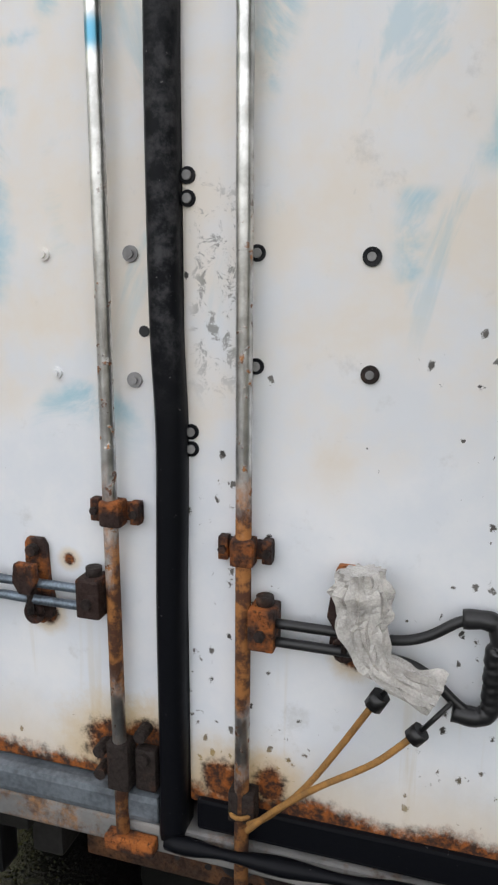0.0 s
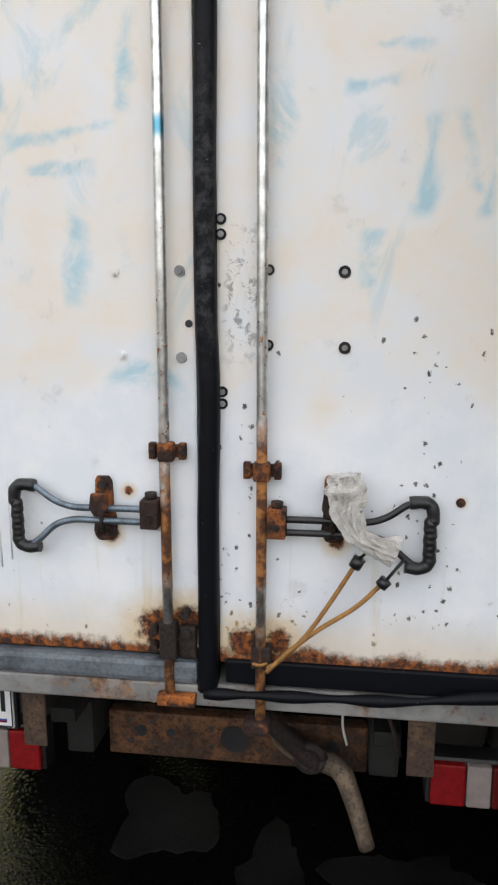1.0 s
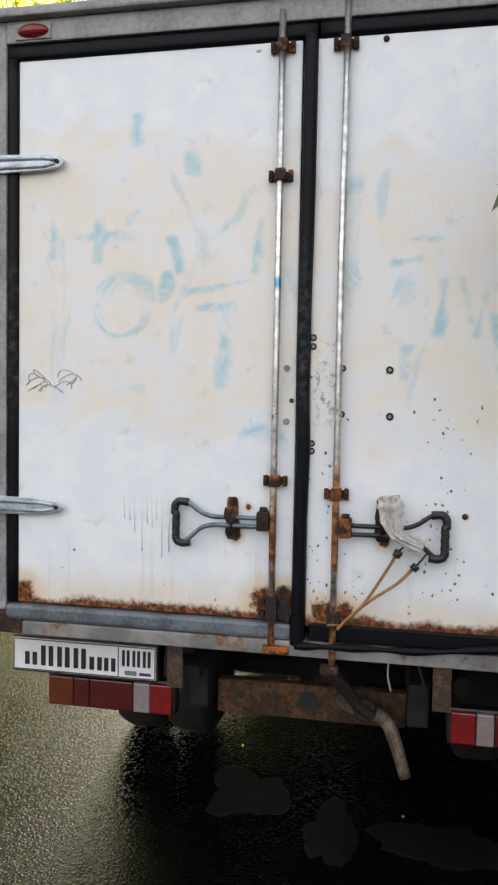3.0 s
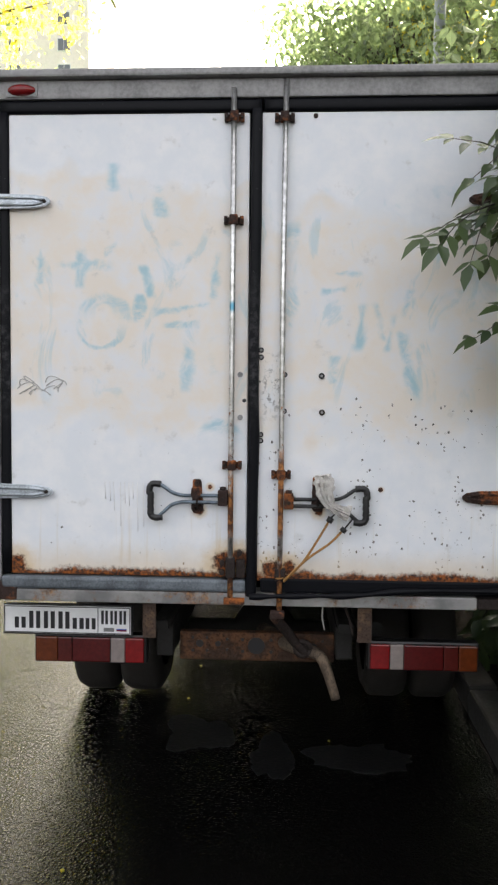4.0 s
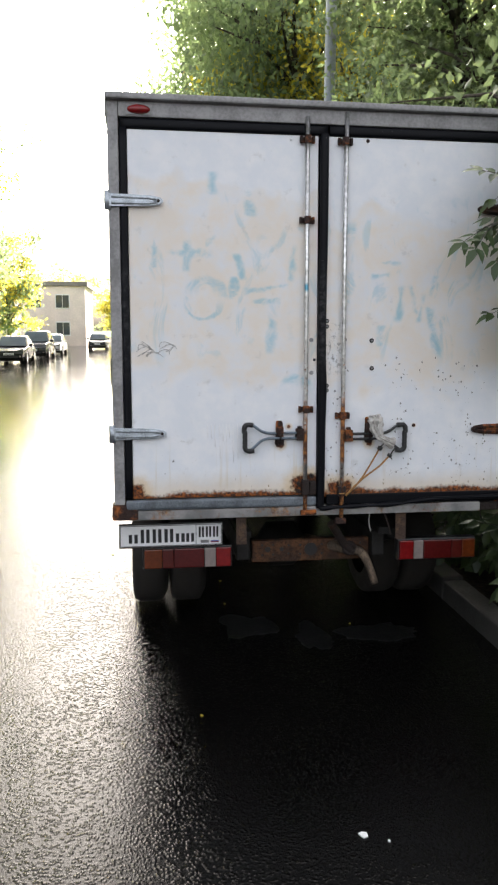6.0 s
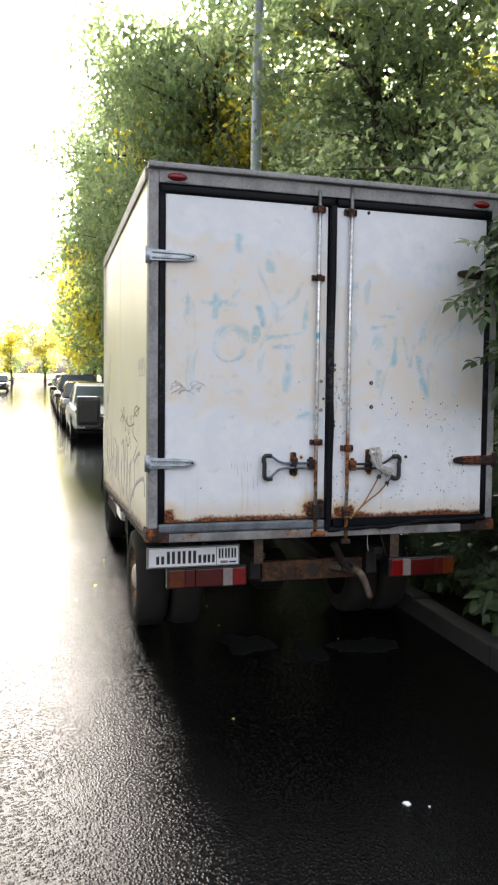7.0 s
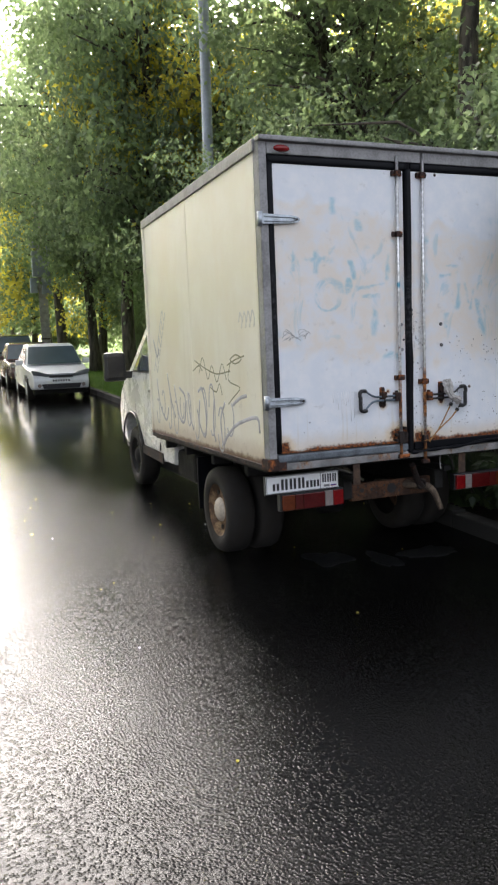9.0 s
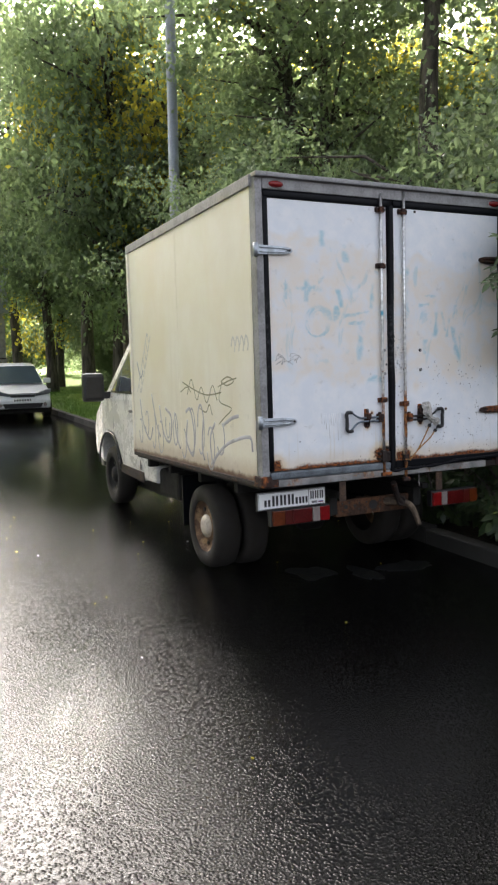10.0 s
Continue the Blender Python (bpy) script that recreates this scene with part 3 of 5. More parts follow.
def bar_handle(door, x_rod, s, z, bar_mat, grip_mat, length):
    """Swing handle: a boxed knuckle on the bar, two thin rods and a D-shaped grip. s is the way it points."""
    k0, k1 = sorted((x_rod + s * 0.012, x_rod + s * 0.048))
    knuckle = part("handle_knuckle", box_mesh((k0, -0.046, z - 0.028), (k1, -0.003, z + 0.03), 0.004), RUST, door, "orange rusted handle knuckle")
    part("bolt", prism(disc_outline((k0 + k1) / 2, z - 0.004, 0.008, 6), "y", -0.052, -0.046), RUST_DARK, knuckle)
    part("pivot_pin", tube_mesh([((k0 + k1) / 2, -0.022, z + 0.03), ((k0 + k1) / 2, -0.022, z + 0.042)], 0.012, 10), RUST_DARK, knuckle)
    X = lambda d: x_rod + s * d
    y = -0.030
    for dz, top in ((0.009, 1), (-0.017, -1)):
        end = 0.050 if top > 0 else -0.075
        pts = smooth_line([(X(0.04), y, z + dz), (X(0.13), y, z + dz), (X(length - 0.125), y, z + dz),
                           (X(length - 0.085), y, z + dz + 0.012 * top), (X(length - 0.05), y, z + (0.045 if top > 0 else -0.06)), (X(length - 0.03), y, z + end)], 5)
        part("handle_rod", tube_mesh(pts, 0.0070, 8), bar_mat, knuckle, "worn round handle rod")
    grip = [(X(length - 0.045), y, z + 0.050), (X(length - 0.018), y, z + 0.052), (X(length - 0.004), y, z + 0.044), (X(length), y, z + 0.02)]
    n = 6
    for k in range(n + 1):
        grip.append((X(length - 0.004 - (0.0015 if k % 2 else 0)), y, z + 0.015 - 0.072 * k / n))
    grip += [(X(length - 0.008), y, z - 0.070), (X(length - 0.022), y, z - 0.078), (X(length - 0.05), y, z - 0.076)]
    line = smooth_line(grip, 4)
    radii = [0.0125 + 0.0006 * math.sin(i * 1.57) for i in range(len(line))]
    part("grip", tube_mesh(line, radii, 10), grip_mat, knuckle, "black finger-moulded grip")


def strap_hinge(x_tip, x_out, z, mat, stain):
    """Pressed hinge strap: tapered plate with two raised ribs, knuckle at the post."""
    s = 1 if x_tip > x_out else -1
    w = 0.031
    plate = prism([(x_out, z - w), (x_out, z + w), (x_tip - s * 0.06, z + w * 0.8), (x_tip - s * 0.015, z + w * 0.55), (x_tip, z + w * 0.2),
                   (x_tip, z - w * 0.2), (x_tip - s * 0.015, z - w * 0.55), (x_tip - s * 0.06, z - w * 0.8)], "y", -0.024, -0.0145, 0.003)
    hinge = part("strap_hinge", plate, mat, truck, stain)
    for dz in (-0.014, 0.014):
        part("rib", tube_mesh([(x_out + s * 0.02, -0.024, z + dz), (x_tip - s * 0.07, -0.025, z + dz * 0.9), (x_tip - s * 0.03, -0.023, z + dz * 0.4)], 0.0065, 8), mat, hinge)
    part("hinge_knuckle", tube_mesh([(x_out, -0.012, z - w - 0.012), (x_out, -0.012, z + w + 0.012)], 0.016, 12), mat, hinge)
    part("bolt", prism(disc_outline(x_tip - s * 0.022, z, 0.007, 8), "y", -0.031, -0.024), RUST_DARK, hinge)




def rod_paint():
    """Bar that is zinc above and rusty near its brackets, with smears of blue spray."""
    m = Mat("zinc_bar_going_rusty", 0.4, 0.5)
    x, _, z = m.xyz()
    n = m.noise(10, 6, 0.65, m.scaled((1, 1, 0.5)))
    zr = m.math("ADD", z, m.mul(m.math("SUBTRACT", n, 0.5), 0.5))
    c = m.mix(m.ramp(m.noise(40, 4), 0.3, 0.7), (0.42, 0.42, 0.41), (0.72, 0.72, 0.71))
    blue = m.mul(m.ramp(m.noise(5, 2, 0.5, m.scaled((0.1, 0.1, 1), (0, 0, 4))), 0.56, 0.6), m.ramp(x, -0.05, -0.1), m.ramp(z, 1.35, 1.45), m.ramp(z, 2.2, 2.0))
    c = m.mix(blue, c, (0.10, 0.30, 0.42))
    rust = m.math("MAXIMUM", m.mul(m.ramp(zr, 1.40, 1.30), m.ramp(zr, 1.0, 1.12)), m.ramp(zr, 1.0, 0.92))
    spot = m.mul(m.ramp(m.noise(55, 5, 0.7), 0.56, 0.64), m.ramp(z, 1.9, 1.6))
    rust = m.math("MAXIMUM", rust, spot)
    tone = m.mix(m.ramp(m.noise(35, 6, 0.7), 0.42, 0.6), (0.09, 0.035, 0.018), (0.42, 0.17, 0.05))
    m.bump(m.mul(rust, m.noise(90, 4)), 0.4, 0.004)
    return m.done(m.mix(rust, c, tone), m.ramp(rust, 0, 1, 0.28, 0.85), m.ramp(rust, 0, 1, 0.9, 0.0))


ROD = rod_paint()


def left_door():
    door = part("rear_door", box_mesh((-0.99, 0.0, 0.902), (-0.073, 0.05, 2.655), 0.006), WHITE_L, truck, "white rear door with ghosted blue spray and a rusty foot")
    seal_run(door, [(-1.008, 0, 0.905), (-1.008, 0, 1.8), (-1.008, 0, 2.66)], 0.034, 0.010)
    seal_run(door, [(-1.02, 0, 2.68), (-0.5, 0, 2.68), (-0.03, 0, 2.68)], 0.046, 0.010)
    seal_run(door, [(-0.046, 0, 2.66), (-0.047, 0, 2.2), (-0.052, 0, 1.86), (-0.052, 0, 1.6), (-0.047, 0, 1.44), (-0.052, 0, 1.2), (-0.053, 0, 0.95), (-0.056, 0, 0.835)], 0.040, 0.030, "bowed black rubber seal between the doors")
    part("lock_rod", tube_mesh([(-0.134, -0.022, 0.83), (-0.135, -0.022, 1.3), (-0.133, -0.022, 2.0), (-0.132, -0.022, 2.735)], 0.0105, 12), ROD, door, "zinc locking bar, rusty low down")
    for z in (2.632, 2.254, 1.336):
        rod_bracket(door, -0.131, z)
    bar_handle(door, -0.134, -1, 1.212, plain("worn_blue_grey_bar", (0.16, 0.20, 0.24), 0.4, 0.6, 0.5, 30), BLACK, 0.31)
    latch(door, -0.265, 1.218, RUST)
    for x, z in ((-0.103, 1.68), (-0.102, 1.518)):
        bolt(door, x, z, 0.0105)
    for x, z in ((-0.229, 1.679), (-0.219, 1.522), (-0.208, 2.636)):
        bolt(door, x, z, 0.0085, WHITE_L)
    part("bolt_hole", prism(disc_outline(-0.087, 1.582, 0.0075, 12), "y", -0.0012, 0.002), INK, door)
    # foot of the bar: keeper and rusty plates on the sill
    foot = part("rod_keeper", box_mesh((-0.152, -0.034, 0.905), (-0.116, -0.003, 0.985), 0.006), RUST_DARK, door, "rusted bar foot with bolts")
    part("side_plate", box_mesh((-0.112, -0.022, 0.905), (-0.078, -0.002, 0.975), 0.006), RUST_DARK, foot)
    part("keeper_plate", box_mesh((-0.158, -0.040, 0.805), (-0.078, -0.016, 0.83), 0.004), RUST, foot)
    for x, z in ((-0.166, 0.962), (-0.099, 1.0), (-0.166, 0.925), (-0.096, 0.962)):
        part("bolt", prism(disc_outline(x, z, 0.010, 8), "y", -0.030, -0.001, 0.001), RUST_DARK, foot)
    # scratched marks
    rnd = random.Random(4)
    for k in range(10):
        x = -0.955 + 0.017 * k
        pts = [(x + 0.05 * math.sin(a * 1.4 + k), -0.0012, 1.60 + 0.012 * (k % 5) + 0.022 * math.sin(a * 2.2)) for a in [i * 0.25 for i in range(7)]]
        part("scratch", tube_mesh(pts, 0.0016, 4), STICKS, door, "grey scrawl")
    for k in range(9):
        x = -0.62 + 0.018 * k + rnd.uniform(-0.004, 0.004)
        part("scratch", tube_mesh([(x, -0.001, 1.265), (x + 0.003, -0.001, 1.265 - rnd.uniform(0.05, 0.2))], 0.0014, 4), PLATE, door, "white paint run")


def right_door():
    door = part("rear_door", box_mesh((-0.033, 0.0, 0.89), (0.935, 0.05, 2.655), 0.006), WHITE_R, truck, "white rear door with chipped paint, rusty foot and beige overpaint")
    seal_run(door, [(0.953, 0, 0.90), (0.953, 0, 1.8), (0.953, 0, 2.66)], 0.034, 0.010)
    seal_run(door, [(-0.02, 0, 2.681), (0.5, 0, 2.681), (0.96, 0, 2.681)], 0.046, 0.0105)
    part("lock_rod", tube_mesh([(0.054, -0.022, 0.77), (0.056, -0.022, 1.3), (0.056, -0.022, 2.0), (0.061, -0.022, 2.765)], 0.0105, 12), ROD, door, "zinc locking bar, rusty low down")
    for z in (2.629, 1.302):
        rod_bracket(door, 0.056, z)
    bar_handle(door, 0.056, 1, 1.203, BLACK, BLACK, 0.325)
    latch(door, 0.192, 1.232, RUST)
    for x, z, rim, head in ((0.205, 1.677, RUBBER, GREY), (0.208, 1.539, RUST_DARK, GREY)):
        ring = part("rivet", prism(disc_outline(x, z, 0.0115, 16), "y", -0.004, 0.001, 0.001), rim, door)
        part("rivet_head", prism(disc_outline(x, z, 0.0055, 10), "y", -0.007, -0.0038, 0.0008), head, ring)
    for x, z in ((-0.024, 1.773), (-0.024, 1.746), (-0.023, 1.453), (-0.023, 1.43), (0.066, 1.681), (0.065, 1.543)):
        ring = part("rivet", prism(disc_outline(x, z, 0.0105, 14), "y", -0.003, 0.001, 0.0008), RUBBER, door)
        part("rivet_head", prism(disc_outline(x, z, 0.0062, 10), "y", -0.006, -0.0028, 0.0008), GREY, ring)
    for x, z in ((0.433, 1.249), (0.171, 2.639)):
        bolt(door, x, z, 0.009, RUST)
    foot = part("rod_keeper", box_mesh((0.036, -0.032, 0.895), (0.076, -0.003, 0.945), 0.006), RUST_DARK, door, "rusted bar foot")
    part("keeper_plate", box_mesh((0.02, -0.045, 0.755), (0.075, -0.012, 0.785), 0.008), RUST, foot)
    part("cord_turn", tube_mesh([(0.055 + 0.016 * math.cos(a), -0.022 + 0.016 * math.sin(a), 0.905 + 0.001 * a) for a in [k * 0.5 for k in range(14)]], 0.0035, 6), CORD, foot)


def polythene_bag():
    """Crumpled clear bag tied round the latch: a folded, wrinkled sleeve."""
    bm = bmesh.new()
    centre = smooth_line([(0.214, -0.05, 1.308), (0.218, -0.055, 1.275), (0.220, -0.06, 1.235), (0.240, -0.062, 1.198), (0.272, -0.06, 1.178), (0.312, -0.055, 1.160)], 6)
    n, rings = 28, []
    for i, p in enumerate(centre):
        t = i / (len(centre) - 1)
        w = 0.024 + 0.008 * math.sin(t * 6.3 + 0.3)
        d = (centre[min(i + 1, len(centre) - 1)] - centre[max(i - 1, 0)]).normalized()
        side = Vector((d.z, 0, -d.x)) if abs(d.z) + abs(d.x) > 0 else Vector((1, 0, 0))
        ring = []
        for k in range(n):
            a = 2 * math.pi * k / n
            wr = 1 + 0.50 * noise.noise(Vector((k * 0.9, t * 9, 2.0))) + 0.18 * math.sin(k * 2.4 + t * 9)
            ring.append(bm.verts.new(p + side * (math.cos(a) * w * wr) + Vector((0, math.sin(a) * 0.020 * wr, 0))))
        rings.append(ring)
    for a, c in zip(rings, rings[1:]):
        for k in range(n):
            bm.faces.new((a[k], a[(k + 1) % n], c[(k + 1) % n], c[k]))
    bm.faces.new(rings[0][::-1])
    bm.faces.new(rings[-1])
    bmesh.ops.recalc_face_normals(bm, faces=bm.faces)
    bag = empty("plastic_bag", RAKE, "crumpled clear plastic bag wrapped round the latch", "bag")
    part("film", bm, BAG, bag)


def tie_cord():
    root = empty("tie_cord", RAKE, "yellow brown cord with black hooks tied from bar to handle", "cord")
    part("cord", tube_mesh(smooth_line([(0.07, -0.04, 0.905), (0.10, -0.045, 0.93), (0.148, -0.048, 0.985), (0.195, -0.05, 1.06), (0.238, -0.052, 1.135)]), 0.0046, 8), CORD, root)
    part("cord", tube_mesh(smooth_line([(0.07, -0.046, 0.90), (0.11, -0.05, 0.945), (0.17, -0.056, 1.0), (0.24, -0.055, 1.05), (0.287, -0.054, 1.098)]), 0.0046, 8), CORD, root)
    for a, c, e in (((0.236, 1.130), (0.246, 1.148), (0.282, 1.182)), ((0.286, 1.095), (0.297, 1.108), (0.33, 1.148))):
        hook = part("hook", tube_mesh([(a[0], -0.053, a[1]), (c[0], -0.053, c[1])], 0.0125, 10), BLACK, root, "black hook end")
        part("wire", tube_mesh([(c[0], -0.053, c[1]), (e[0], -0.045, e[1])], 0.0032, 6), BLACK, hook)


def number_plate():
    plate = part("number_plate", box_mesh((-1.063, 0.105, 0.635), (-0.543, 0.112, 0.747), 0.002), PLATE, truck, "white number plate with black characters")
    back = part("plate_holder", box_mesh((-1.068, 0.113, 0.626), (-0.538, 0.135, 0.752), 0.004), BLACK, plate)
    bars = [(0.045, 0.02, 0.05, 0.045), (0.105, 0.02, 0.05, 0.07), (0.165, 0.02, 0.05, 0.07), (0.225, 0.02, 0.05, 0.07), (0.283, 0.02, 0.05, 0.045), (0.336, 0.02, 0.045, 0.045),
            (0.400, 0.042, 0.03, 0.055), (0.437, 0.042, 0.03, 0.055), (0.474, 0.042, 0.03, 0.055)]
    for x, z, w, h in bars:
        for dx, dw in ((0.0, 0.34), (0.56, 0.34)):
            part("plate_bar", box_mesh((-1.063 + x + dx * w, 0.1035, 0.635 + z), (-1.063 + x + (dx + dw) * w, 0.106, 0.635 + z + h)), INK, plate)
    for x, z, w, h in ((0.385, 0.004, 0.003, 0.104), (0.004, 0.002, 0.512, 0.003), (0.004, 0.107, 0.512, 0.003), (0.002, 0.004, 0.003, 0.104), (0.515, 0.004, 0.003, 0.104)):
        part("plate_line", box_mesh((-1.063 + x, 0.1035, 0.635 + z), (-1.063 + x + w, 0.106, 0.635 + z + h)), INK, plate)
    part("plate_bar", box_mesh((-1.063 + 0.410, 0.1035, 0.647), (-1.063 + 0.452, 0.106, 0.662)), plain("grey_ink", (0.2, 0.2, 0.2), 0.5), plate)
    for k, m in enumerate((PLATE, BLUE, RED)):
        part("plate_flag", box_mesh((-1.063 + 0.462, 0.1032, 0.659 - 0.005 * k), (-1.063 + 0.503, 0.106, 0.664 - 0.005 * k)), m, plate)


def tail_lamp(x0, widths, mats):
    """Lamp cluster: a black tray with coloured lenses side by side. Outer end first."""
    lo, hi = x0, x0 + sum(widths)
    lamp = part("tail_lamp", box_mesh((lo - 0.008, 0.145, 0.503), (hi + 0.008, 0.20, 0.622), 0.008), BLACK, truck, "tail lamp cluster in a black tray")
    x = lo
    for w, m in zip(widths, mats):
        part("lens", box_mesh((x + 0.001, 0.128, 0.512), (x + w - 0.001, 0.150, 0.613), 0.005), m, lamp)
        x += w


def underside():
    # frame rails, cross beam with its holes, hanging straps and tow eye
    for x in (-0.42, 0.32):
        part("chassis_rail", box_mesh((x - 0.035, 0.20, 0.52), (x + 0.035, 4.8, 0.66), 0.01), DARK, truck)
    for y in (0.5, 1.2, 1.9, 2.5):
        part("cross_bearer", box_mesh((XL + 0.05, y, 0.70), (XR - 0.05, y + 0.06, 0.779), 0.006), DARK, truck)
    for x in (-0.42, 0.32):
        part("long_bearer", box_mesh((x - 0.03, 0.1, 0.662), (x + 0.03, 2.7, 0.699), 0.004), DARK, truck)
    beam = part("cross_beam", box_mesh((-0.365, 0.255, 0.49), (0.285, 0.30, 0.61), 0.008), rust_material("brown_beam_rust", (0.035, 0.015, 0.007), (0.12, 0.048, 0.017), 0.6), truck, "brown rusty cross beam with drilled holes")
    holes = [(-0.28, 0.56, 0.016), (-0.203, 0.56, 0.012), (-0.042, 0.555, 0.036), (0.198, 0.555, 0.016), (-0.31, 0.585, 0.006), (-0.31, 0.53, 0.006), (-0.25, 0.585, 0.006), (-0.25, 0.53, 0.006),
             (-0.165, 0.58, 0.006), (-0.165, 0.535, 0.006), (-0.10, 0.58, 0.007), (-0.10, 0.53, 0.007), (0.02, 0.58, 0.007), (0.02, 0.53, 0.007), (0.235, 0.58, 0.006), (0.235, 0.52, 0.006)]
    for x, z, r in holes:
        part("hole", prism(disc_outline(x, z, r, 14), "y", 0.2535, 0.258), INK, beam)
    for x0, x1 in ((-0.479, -0.426), (0.356, 0.411)):
        part("hanger_strap", box_mesh((x0, 0.02, 0.652), (x1, 0.028, 0.80), 0.002), rust_material("brown_strap", (0.05, 0.028, 0.018), (0.13, 0.075, 0.04), 0.5), truck, "brown hanging metal strap")
    # bent tow bar and exhaust stub
    part("tow_link", tube_mesh(smooth_line([(0.03, 0.1, 0.73), (0.08, 0.14, 0.66), (0.12, 0.17, 0.60), (0.165, 0.18, 0.555)]), 0.022, 8), RUST_DARK, truck, "rusty tow link")
    part("tow_eye", tube_mesh([(0.15 + 0.03 * math.cos(a), 0.17, 0.575 + 0.03 * math.sin(a)) for a in [k * 0.52 for k in range(13)]], 0.011, 8), RUST_DARK, truck)
    part("exhaust_stub", tube_mesh(smooth_line([(-0.02, 0.5, 0.55), (0.08, 0.26, 0.57), (0.15, 0.2, 0.563), (0.215, 0.18, 0.548), (0.247, 0.15, 0.50), (0.285, 0.13, 0.385)]), [0.034 - 0.0005 * k for k in range(31)], 10), rust_material("pale_rust", (0.07, 0.05, 0.035), (0.19, 0.135, 0.09), 0.6), truck, "bent pale rusty stub")
    part("loose_wire", tube_mesh(smooth_line([(0.225, 0.05, 0.80), (0.222, 0.05, 0.74), (0.232, 0.055, 0.69)]), 0.003, 5), STICKS, truck)
    part("loose_wire", tube_mesh(smooth_line([(0.30, 0.06, 0.80), (0.325, 0.06, 0.74), (0.345, 0.06, 0.67)]), 0.005, 5), RUST_DARK, truck)
    part("rear_axle", tube_mesh([(-0.75, 1.23, 0.335), (-0.2, 1.23, 0.34), (-0.12, 1.23, 0.35), (0.05, 1.23, 0.35), (0.13, 1.23, 0.34), (0.68, 1.23, 0.335)], [0.05, 0.05, 0.15, 0.15, 0.05, 0.05], 14), DARK, truck)
    for x in (-0.55, 0.48):
        part("leaf_spring", tube_mesh(smooth_line([(x, 0.45, 0.58), (x, 0.9, 0.45), (x, 1.23, 0.42), (x, 1.6, 0.45), (x, 2.0, 0.58)]), 0.035, 6), DARK, truck)
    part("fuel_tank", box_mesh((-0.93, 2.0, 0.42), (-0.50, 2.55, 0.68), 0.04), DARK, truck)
    part("spare_wheel", prism([(XC + 0.3 * math.cos(k * 0.2618), 2.2 + 0.3 * math.sin(k * 0.2618)) for k in range(24)], "z", 0.45, 0.60, 0.02), TYRE, truck)


def wheel(x, y, z, s, steel, label, r=0.335, w=0.195, cap_mat=None):
    """A tyre, a steel disc with holes and a hub cap. s: the outer side."""
    hub = Vector((x, y, z))
    bm = bmesh.new()
    prof = [(0.205, 0.0), (0.215, -0.008), (0.27, -0.014), (0.315, -0.004), (r - 0.008, 0.018), (r, 0.04), (r, w - 0.04), (r - 0.008, w - 0.018), (0.27, w + 0.014), (0.205, w)]
    n, rings = 40, []
    for k in range(n):
        a = 2 * math.pi * k / n
        rings.append([bm.verts.new((x - s * d, y + rad * math.cos(a), z + rad * math.sin(a))) for rad, d in prof])
    for k in range(n):
        a, c = rings[k], rings[(k + 1) % n]
        for i in range(len(prof) - 1):
            bm.faces.new((a[i], a[i + 1], c[i + 1], c[i])).smooth = True
    bmesh.ops.recalc_face_normals(bm, faces=bm.faces)
    top = part("wheel", bm, TYRE, truck, label)
    rim = bmesh.new()
    prof = [(0.208, 0.0), (0.208, 0.012), (0.185, 0.03), (0.17, 0.055), (0.12, 0.05), (0.10, 0.03), (0.0, 0.028)]
    rings = []
    for k in range(n):
        a = 2 * math.pi * k / n
        rings.append([rim.verts.new((x - s * d, y + rad * math.cos(a), z + rad * math.sin(a))) for rad, d in prof[:-1]])
    tip = rim.verts.new((x - s * 0.028, y, z))
    for k in range(n):
        a, c = rings[k], rings[(k + 1) % n]
        for i in range(len(prof) - 2):
            rim.faces.new((a[i], a[i + 1], c[i + 1], c[i])).smooth = True
        rim.faces.new((a[-1], tip, c[-1]))
    bmesh.ops.recalc_face_normals(rim, faces=rim.faces)
    disc = part("rim", rim, steel, top, "rusty steel rim")
    for k in range(8):
        a = 2 * math.pi * k / 8 + 0.2
        cy, cz = y + 0.148 * math.cos(a), z + 0.148 * math.sin(a)
        lo, hi = sorted((x - s * 0.050, x - s * 0.040))
        part("vent_hole", prism(disc_outline(cy, cz, 0.017, 10), "x", lo, hi), INK, top)
    cap = bmesh.new()
    bmesh.ops.create_uvsphere(cap, u_segments=20, v_segments=10, radius=1)
    bmesh.ops.scale(cap, vec=(0.045, 0.095, 0.095), verts=cap.verts)
    bmesh.ops.translate(cap, vec=(x - s * 0.03, y, z), verts=cap.verts)
    for f in cap.faces:
        f.smooth = True
    part("hub_cap", cap, cap_mat or CAB, top, "worn hub cap")


